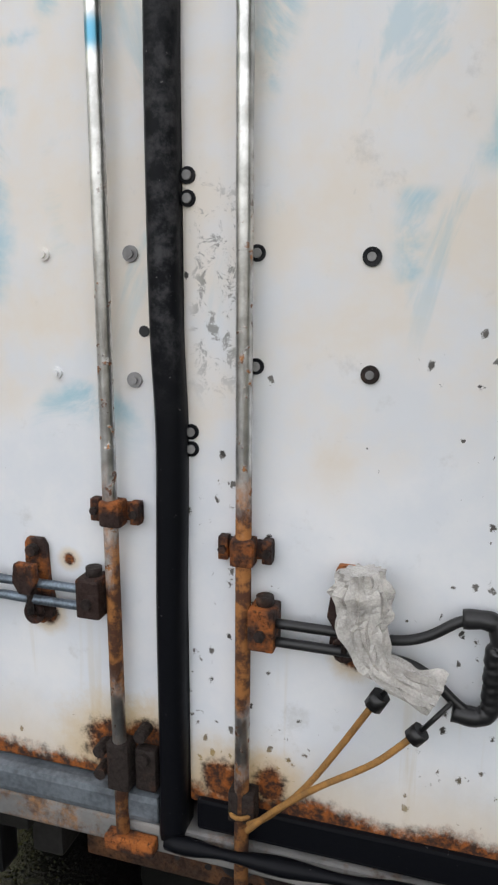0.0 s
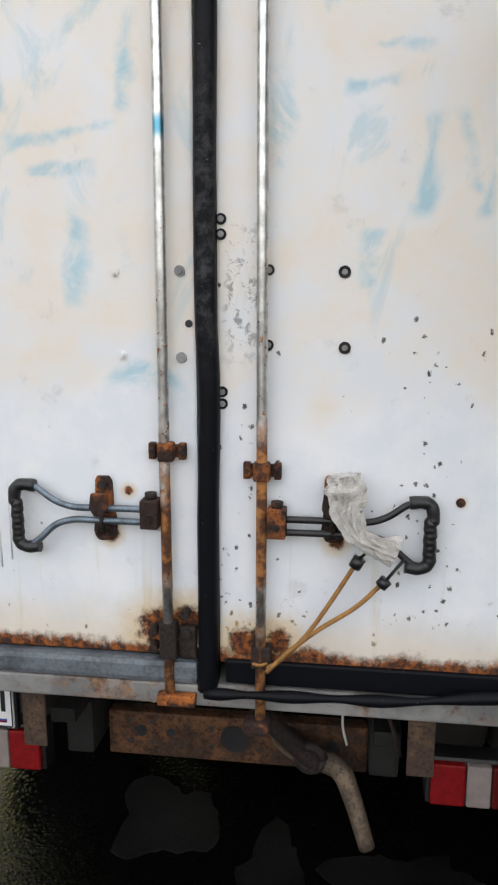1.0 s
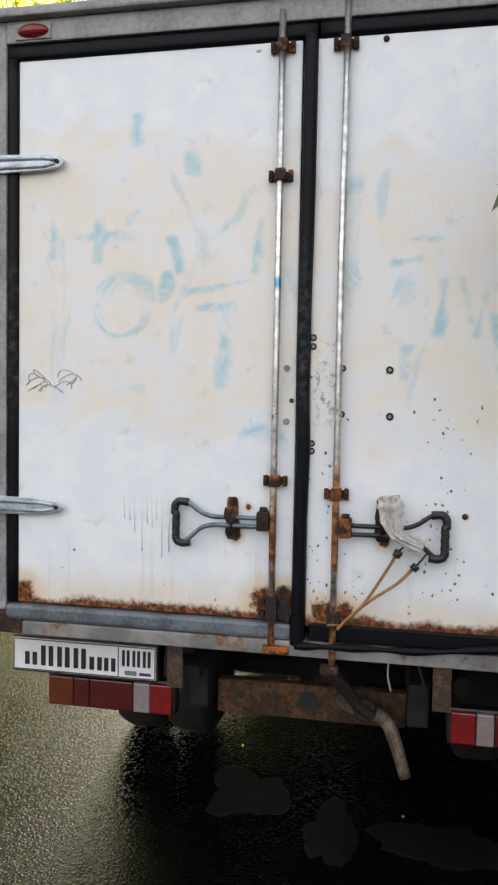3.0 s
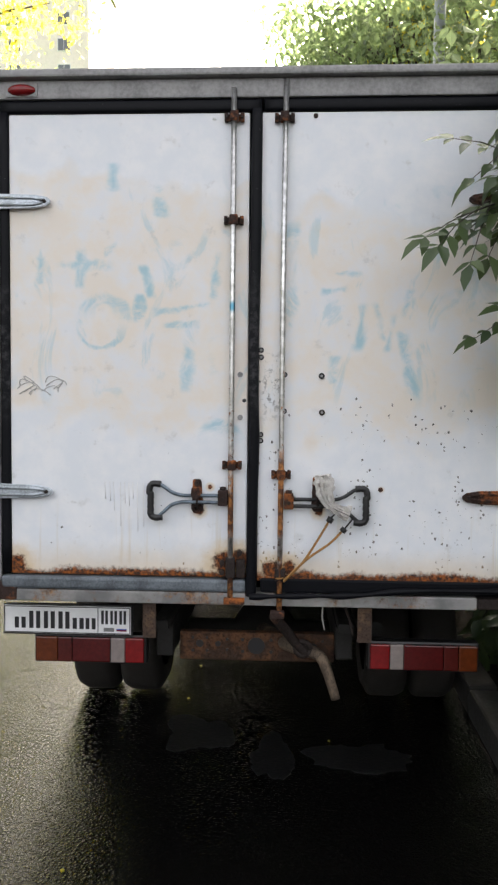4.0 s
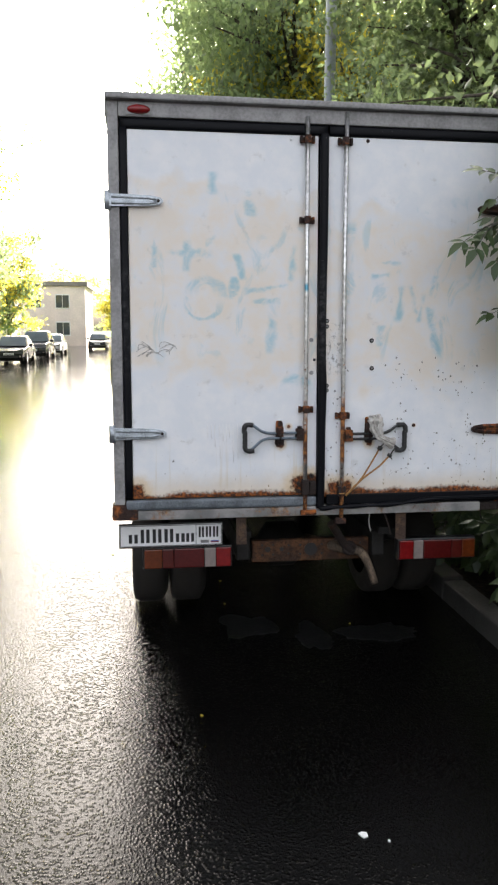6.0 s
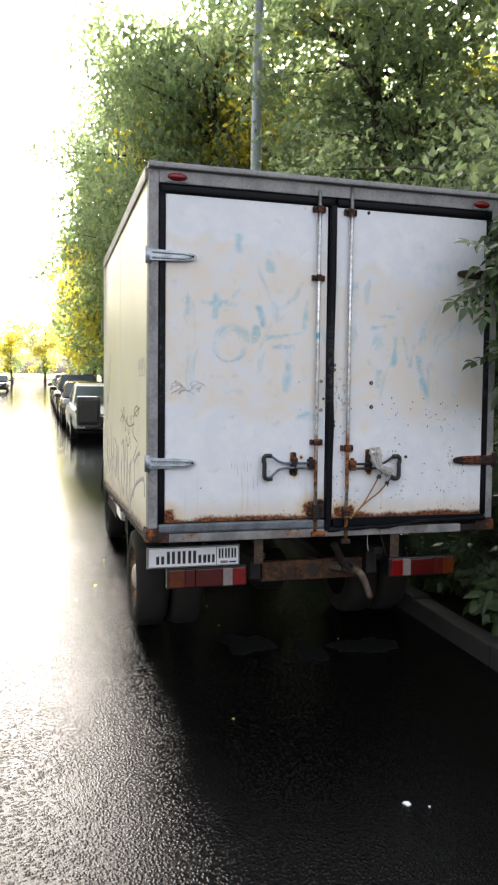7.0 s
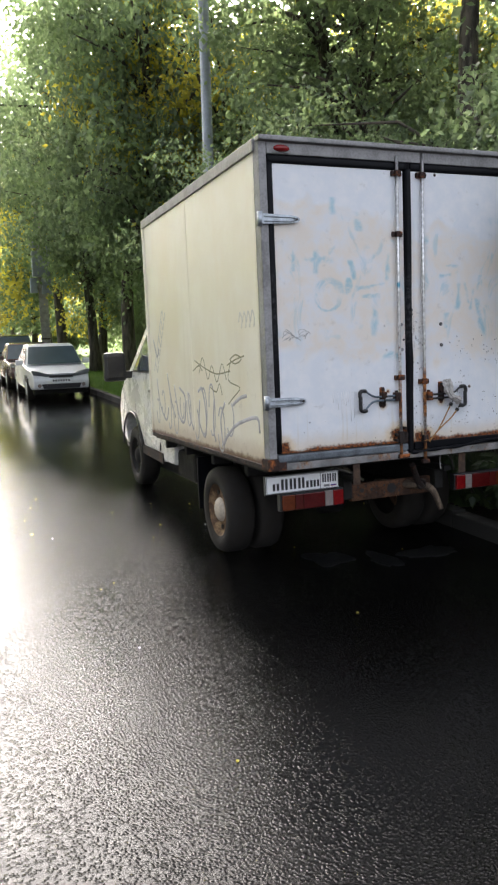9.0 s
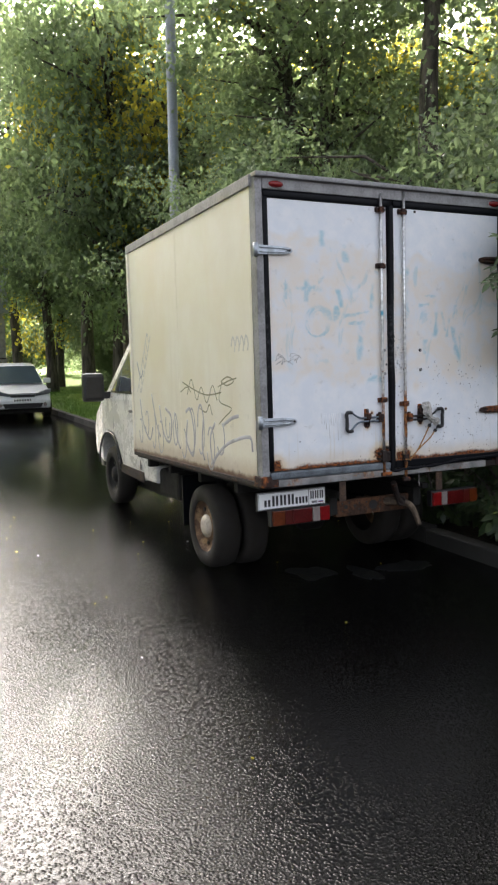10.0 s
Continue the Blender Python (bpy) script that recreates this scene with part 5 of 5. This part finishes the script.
def kerbside_maple():
    rnd = random.Random(21)
    root = empty("maple_tree", pose(2.05, -0.15, 0.05), "ash-leaved maple with leafy branches hanging over the truck corner", "tree")
    o = Vector((2.05, -0.15, 0.05))
    bm = bmesh.new()
    trunk = [Vector((0, 0, -0.1)), Vector((0.05, 0.1, 0.9)), Vector((-0.05, 0.05, 1.9)), Vector((-0.1, 0.15, 3.0)), Vector((0.1, 0.3, 4.3))]
    add_tube(bm, smooth_line(trunk, 5), [0.10 - 0.004 * i for i in range(21)], 10)
    part("trunk", bm, BARK, root)
    twigs, leaves = bmesh.new(), bmesh.new()
    runs = [((2.0, -0.1, 2.55), (0.74, -0.28, 2.42)), ((2.0, -0.1, 2.5), (0.62, -0.26, 2.24)), ((2.0, -0.1, 2.7), (0.82, -0.22, 2.64)), ((2.0, -0.1, 2.8), (0.92, -0.2, 2.76)),
            ((2.0, -0.1, 2.4), (0.76, -0.32, 2.30)), ((1.9, -0.1, 2.6), (0.80, -0.36, 2.48)), ((1.9, -0.2, 2.75), (0.88, -0.40, 2.58)), ((2.0, -0.1, 2.65), (0.80, -0.30, 2.36)),
            ((2.0, -0.1, 2.9), (0.90, -0.28, 2.70)), ((2.0, 0.0, 2.95), (1.0, -0.25, 2.84)), ((1.9, -0.1, 2.7), (0.95, -0.30, 2.46)), ((1.9, -0.1, 2.5), (0.98, -0.30, 2.28))]
    runs += [((2.0, -0.1, 2.6), (0.86, -0.34, 2.40)), ((2.0, 0.0, 2.8), (0.95, -0.34, 2.62))]
    low_runs = [((2.0, -0.1, 2.0), (0.80, -0.28, 1.92)), ((2.0, -0.1, 2.0), (0.88, -0.3, 1.82)), ((2.0, -0.1, 2.05), (0.90, -0.25, 2.0)), ((2.0, -0.1, 1.9), (0.94, -0.33, 1.76))]
    for a, e in runs + low_runs:
        spray(twigs, leaves, Vector(a) - o, Vector(e) - o, rnd, 22, 0.075)
    for k in range(70):
        z = rnd.uniform(0.5, 4.2)
        a = rnd.uniform(0, 6.28)
        r = rnd.uniform(0.5, 1.0)
        e = Vector((math.cos(a) * r * 0.75, math.sin(a) * r * 1.5 + 0.3, z + rnd.uniform(-0.2, 0.3)))
        if o.x + e.x < 1.16:
            e.x = 1.16 - o.x
        spray(twigs, leaves, (0, 0.1, z), e, rnd, 9, 0.10)
    part("branch", twigs, BARK, root)
    part("leaves", leaves, LEAF_NEAR, root, "dark green compound leaves")


kerbside_maple()


def kerb_shrub(x, y, h, seed):
    """A dense low shrub of thin stems and dark leaves."""
    rnd = random.Random(seed)
    root = empty("shrub", pose(x, y, 0.08), "dense dark green shrub beside the kerb", "shrub", "shrubs beside the kerb")
    twigs, leaves = bmesh.new(), bmesh.new()
    for k in range(26):
        a = rnd.uniform(0, 6.28)
        r = rnd.uniform(0.15, 0.75)
        e = Vector((math.cos(a) * r, math.sin(a) * r, rnd.uniform(0.25, h)))
        if x + e.x < 1.2:
            e.x = 1.2 - x
        spray(twigs, leaves, (math.cos(a) * 0.08, math.sin(a) * 0.08, 0.0), e, rnd, 9, 0.11)
    part("branch", twigs, BARK, root)
    part("leaves", leaves, LEAF_NEAR, root)


for k, (x, y, h) in enumerate(((1.75, -1.6, 1.1), (2.0, 0.9, 1.6), (1.85, 2.1, 1.4), (1.9, 3.4, 1.7), (2.1, 4.8, 1.5), (2.7, -0.6, 2.0), (2.9, 1.2, 2.2), (2.6, -2.6, 1.6), (1.62, -0.5, 1.0), (1.6, 0.3, 1.3), (1.58, 1.4, 1.2))):
    kerb_shrub(x, y, h, 60 + k)


# ---- poles ----
def lamp_pole():
    root = empty("lamp_pole", pose(2.85, 12.1, 0.09), "tall grey metal street lamp pole", "lamp pole")
    part("pole", tube_mesh([(0, 0, -0.1), (0, 0, 1.2), (0, 0, 1.25), (0, 0, 11.6)], [0.16, 0.16, 0.13, 0.10], 16), POLE, root)
    part("arm", tube_mesh(smooth_line([(0, 0, 11.5), (-0.2, 0, 12.0), (-0.8, 0, 12.3), (-1.5, 0, 12.35)]), 0.035, 8), POLE, root)
    part("lamp_head", box_mesh((-2.0, -0.12, 12.28), (-1.45, 0.12, 12.40), 0.04), POLE, root)


def utility_pole():
    root = empty("utility_pole", pose(1.75, 33.0, 0.09), "concrete utility pole with grey equipment boxes", "utility pole")
    part("pole", prism([(-0.21, -0.15), (0.21, -0.15), (0.17, 0.15), (-0.17, 0.15)], "z", -0.1, 9.0, 0.02), CONCRETE, root)
    for x, z, w, h in ((-0.05, 4.3, 0.80, 1.15), (-0.42, 3.55, 0.32, 0.68), (0.16, 3.5, 0.42, 0.72), (-0.3, 5.6, 0.4, 0.7), (0.36, 5.5, 0.26, 0.7)):
        box = part("equipment_box", box_mesh((x - w / 2, -0.42, z), (x + w / 2, -0.155, z + h), 0.02), POLE, root, "grey metal box")
        part("box_door", box_mesh((x - w / 2 + 0.03, -0.43, z + 0.04), (x + w / 2 - 0.03, -0.421, z + h - 0.04), 0.003), POLE, box)
    part("strap", box_mesh((-0.19, -0.17, 1.4), (0.19, 0.17, 1.46), 0.01), RUST_DARK, root)


lamp_pole()
utility_pole()


# ---- parked cars ----
def car_wheel(root, x, y, r, s):
    lo, hi = sorted((x, x - s * 0.19))
    w = part("wheel", prism(disc_outline(y, r, r, 24), "x", lo, hi, 0.02), TYRE, root)
    lo, hi = sorted((x + s * 0.004, x - s * 0.03))
    part("rim", prism(disc_outline(y, r, r * 0.63, 18), "x", lo, hi, 0.008), ZINC, w)


def saloon(name, label, m, paint, height=1.47, length=4.3, width=1.70, suv=False):
    """A parked car with its nose at y = 0, looking towards -y."""
    root = empty(name, m, label, "car", "parked cars")
    hw, L, H = width / 2, length, height
    hood, belt = (0.98, 1.03) if suv else (0.82, 0.90)
    lower = [(0.02, 0.30), (-0.02, 0.52), (0.06, 0.70), (0.25, hood - 0.06), (1.0, hood + 0.03), (1.25, belt), (L - 0.75, belt + 0.06), (L - 0.05, belt + 0.02), (L, 0.6), (L - 0.05, 0.30)]
    for cy in (L - 0.85, 0.78):
        for k in range(9):
            a = math.pi * k / 8
            lower.append((cy + 0.36 * math.cos(a), 0.28 + 0.36 * math.sin(a)))
    bm = prism(lower, "x", -hw, hw)
    for v in bm.verts:
        nose = max(0.0, 0.9 - v.co.y) * 0.14 + max(0.0, v.co.y - (L - 0.6)) * 0.2
        v.co.x -= math.copysign(nose + max(0.0, v.co.z - 0.6) * 0.12 + max(0.0, 0.4 - v.co.z) * 0.2, v.co.x)
    bmesh.ops.bevel(bm, geom=[e for e in bm.edges if len(e.link_faces) == 2 and e.calc_face_angle(0) > 0.5], offset=0.05, segments=3, affect="EDGES", profile=0.6)
    for f in bm.faces:
        f.smooth = True
    body = part("body", bm, paint, root)
    back = L - 0.35 if suv else L - 0.75
    bm = prism([(1.12, belt - 0.05), (1.78, H - 0.05), (2.2, H), (back - 0.75, H - 0.02), (back, belt)], "x", -hw + 0.06, hw - 0.06)
    for v in bm.verts:
        v.co.x -= math.copysign(max(0.0, v.co.z - belt) * 0.30, v.co.x)
    bmesh.ops.bevel(bm, geom=[e for e in bm.edges if len(e.link_faces) == 2 and e.calc_face_angle(0) > 0.4], offset=0.05, segments=3, affect="EDGES", profile=0.6)
    part("cabin", bm, paint, root)
    top = hw - 0.06 - (H - 0.12 - belt) * 0.30
    ws = bmesh.new()
    ws.faces.new([ws.verts.new(p) for p in ((-hw + 0.13, 1.13, belt + 0.01), (hw - 0.13, 1.13, belt + 0.01), (top - 0.04, 1.70, H - 0.10), (-top + 0.04, 1.70, H - 0.10))])
    bmesh.ops.solidify(ws, geom=ws.faces[:], thickness=0.03)
    bmesh.ops.translate(ws, vec=(0, -0.035, 0.02), verts=ws.verts)
    part("windscreen", ws, CAR_GLASS, body)
    for s in (-1, 1):
        sw = bmesh.new()
        pts = [(1.35, belt + 0.03), (1.85, H - 0.12), (back - 0.8, H - 0.12), (back - 0.25, belt + 0.05)]
        sw.faces.new([sw.verts.new((s * (hw - 0.05 - (z - belt) * 0.30), y, z)) for y, z in pts])
        bmesh.ops.solidify(sw, geom=sw.faces[:], thickness=0.012)
        part("side_window", sw, CAR_GLASS, body)
        lamp = prism([(s * (hw - 0.52), 0.62), (s * (hw - 0.14), 0.68), (s * (hw - 0.10), 0.80), (s * (hw - 0.24), 0.78), (s * (hw - 0.50), 0.70)], "y", 0.0, 0.22, 0.012)
        part("headlamp", lamp, plain("smoky_headlamp", (0.16, 0.17, 0.18), 0.08, 0.3, 0.3), body)
        part("fog_lamp", prism(disc_outline(s * (hw - 0.28), 0.40, 0.05, 12), "y", -0.012, 0.06), CLEAR, body)
        mir = part("door_mirror", box_mesh((s * (hw + 0.06) - 0.10, 1.38, belt), (s * (hw + 0.06) + 0.10, 1.50, belt + 0.15), 0.035), paint, body)
        for cy in (0.78, L - 0.85):
            car_wheel(root, s * (hw - 0.02), cy, 0.31, s)
    part("grille", prism([(-0.36, 0.70), (0.36, 0.70), (0.30, 0.60), (-0.30, 0.60)], "y", -0.014, 0.05, 0.006), INK, body)
    part("chrome_bar", box_mesh((-0.33, -0.02, 0.67), (0.33, 0.03, 0.685), 0.004), ZINC, body)
    part("lower_grille", prism([(-0.52, 0.44), (0.52, 0.44), (0.46, 0.32), (-0.46, 0.32)], "y", -0.016, 0.05, 0.006), INK, body)
    plate = part("number_plate", box_mesh((-0.26, -0.036, 0.47), (0.26, -0.024, 0.582), 0.003), PLATE, body)
    for k in range(7):
        part("plate_bar", box_mesh((-0.23 + 0.066 * k, -0.040, 0.50), (-0.19 + 0.066 * k, -0.035, 0.55)), INK, plate)
    part("underbody", box_mesh((-hw + 0.15, 0.2, 0.16), (hw - 0.15, L - 0.2, 0.34), 0.03), DARK, root)
    return root


saloon("saloon_car", "white saloon car parked facing along the wet kerb", pose(-0.03, 16.1, 0), WHITE_CAR)
saloon("saloon_car", "brown saloon car parked behind the white one", pose(-0.12, 21.6, 0), CAR_BROWN)
saloon("crossover_car", "dark tall crossover car parked in the row", pose(-0.1, 27.2, 0), CAR_DARK, 1.75, 4.5, 1.82, True)
saloon("saloon_car", "dark saloon car parked in the row", pose(-0.15, 33.4, 0), CAR_DARK)
saloon("crossover_car", "brown crossover car parked in the row", pose(-0.1, 39.2, 0), CAR_BROWN, 1.7, 4.4, 1.8, True)
saloon("saloon_car", "dark saloon car parked far down the row", pose(-0.15, 45.5, 0), CAR_DARK)
saloon("saloon_car", "dark saloon car parked across the road", pose(-7.9, 36.8, 0), CAR_DARK)
saloon("crossover_car", "black crossover car parked across the road", pose(-7.7, 44.0, 0), CAR_DARK, 1.72, 4.5, 1.8, True)
saloon("saloon_car", "white saloon car parked across the road", pose(-7.6, 51.5, 0), WHITE_CAR)
saloon("saloon_car", "dark saloon car parked at the far end of the road", pose(-5.2, 66.0, 0), CAR_DARK)


# ---- houses ----
def house(name, label, x0, x1, y0, depth, storeys, step, wall_mat, every=3.0, roof_h=0.5):
    root = empty(name, pose(x0, y0, 0), label, "building")
    w, h = x1 - x0, storeys * step + 0.6
    part("wall", box_mesh((0, 0, -0.1), (w, depth, h), 0.02), wall_mat, root)
    part("roof", box_mesh((-0.3, -0.3, h), (w + 0.3, depth + 0.3, h + roof_h), 0.05), ROOF, root)
    frame_me = mesh_of("window_frame", box_mesh((-0.8, -0.05, -0.8), (0.8, 0.03, 0.8), 0.02), PLATE)
    pane_me = mesh_of("pane", box_mesh((-0.34, -0.07, -0.68), (0.34, -0.051, 0.68)), GLASS)
    for f in range(storeys):
        for k in range(int(w / every)):
            win = part("window", frame_me, None, root)
            win.matrix_basis = pose(every * (k + 0.5), 0, f * step + 1.9)
            for dx in (-0.37, 0.37):
                pane = part("pane", pane_me, None, win)
                pane.matrix_basis = pose(dx, 0, 0)
    return root


house("house", "pale two storey house with white framed windows", -20.5, -7.5, 84.0, 12.0, 2, 3.0, WALL)
house("house", "low pale annexe with a flat roof", -30.0, -13.5, 70.0, 9.0, 1, 3.2, WALL)

house("apartment_tower", "tall pale pink apartment tower above the road", -36.0, -24.0, 90.0, 14.0, 17, 3.0, TOWER, 6.0)

# ---- grass, litter and kerbs ----
def grass_blades():
    rnd = np.random.RandomState(5)
    n = 9000
    x = 1.2 + rnd.exponential(1.6, n)
    y = rnd.uniform(6, 30, n)
    hgt = rnd.uniform(0.05, 0.16, n)
    a = rnd.uniform(0, 6.28, n)
    bend = rnd.uniform(-0.06, 0.06, (n, 2))
    v = np.empty((n, 3, 3))
    v[:, 0] = np.stack([x - 0.006 * np.cos(a), y - 0.006 * np.sin(a), np.full(n, 0.08)], 1)
    v[:, 1] = np.stack([x + 0.006 * np.cos(a), y + 0.006 * np.sin(a), np.full(n, 0.08)], 1)
    v[:, 2] = np.stack([x + bend[:, 0], y + bend[:, 1], 0.1 + hgt], 1)
    me = bpy.data.meshes.new("grass")
    me.from_pydata(v.reshape(-1, 3).tolist(), [], np.arange(3 * n).reshape(-1, 3).tolist())
    me.materials.append(GRASS)
    tagged(new("grass", me), "short green grass along the kerb", "grass", kind="stuff")


grass_blades()


def litter(x, y, r, mat, label, seed):
    rnd = random.Random(seed)
    out = [(x + r * rnd.uniform(0.5, 1.1) * math.cos(k * 0.9), y + r * rnd.uniform(0.5, 1.1) * math.sin(k * 0.9)) for k in range(7)]
    tagged(part("fallen_leaf" if mat is LEAF_YELLOW else "paper_scrap", prism(out, "z", 0.001, 0.006), mat), label, "litter", "litter on the road")


def pale_patch(x, y, w, d, seed):
    """A puddle under the truck, its pale reflection painted on, with a ragged edge."""
    rnd = random.Random(seed)
    out = []
    for k in range(40):
        a = 2 * math.pi * k / 40
        r = 0.78 + 0.45 * noise.noise(Vector((math.cos(a) * 1.4, math.sin(a) * 1.4, seed * 3.7))) + rnd.uniform(-0.06, 0.06)
        out.append((x + w * r * math.cos(a), y + d * r * math.sin(a)))
    tagged(part("road_patch", prism(out, "z", 0.001, 0.004), PATCH), "puddle on the wet asphalt under the truck, its pale reflection painted on", "road patch", kind="structure")


# the puddles' reflection is put in as a flat, slightly paler colour
PATCH = plain("puddle_sheen", (0.0055, 0.0057, 0.006), 0.5, 0.0, 0.85, 5, 0.6)
pale_patch(-0.33, 0.70, 0.20, 0.26, 2)
pale_patch(0.02, 0.48, 0.13, 0.22, 5)
pale_patch(0.42, 0.50, 0.27, 0.20, 8)
litter(-0.18, -1.27, 0.022, PLATE, "small pale scrap lying on the wet asphalt", 1)
rl = random.Random(12)
for k in range(22):
    litter(rl.uniform(-2.4, 0.9), rl.uniform(-1.6, 4.0), rl.uniform(0.005, 0.012), LEAF_YELLOW if k % 6 else PLATE, "tiny fallen leaf scrap on the wet asphalt", k + 5)
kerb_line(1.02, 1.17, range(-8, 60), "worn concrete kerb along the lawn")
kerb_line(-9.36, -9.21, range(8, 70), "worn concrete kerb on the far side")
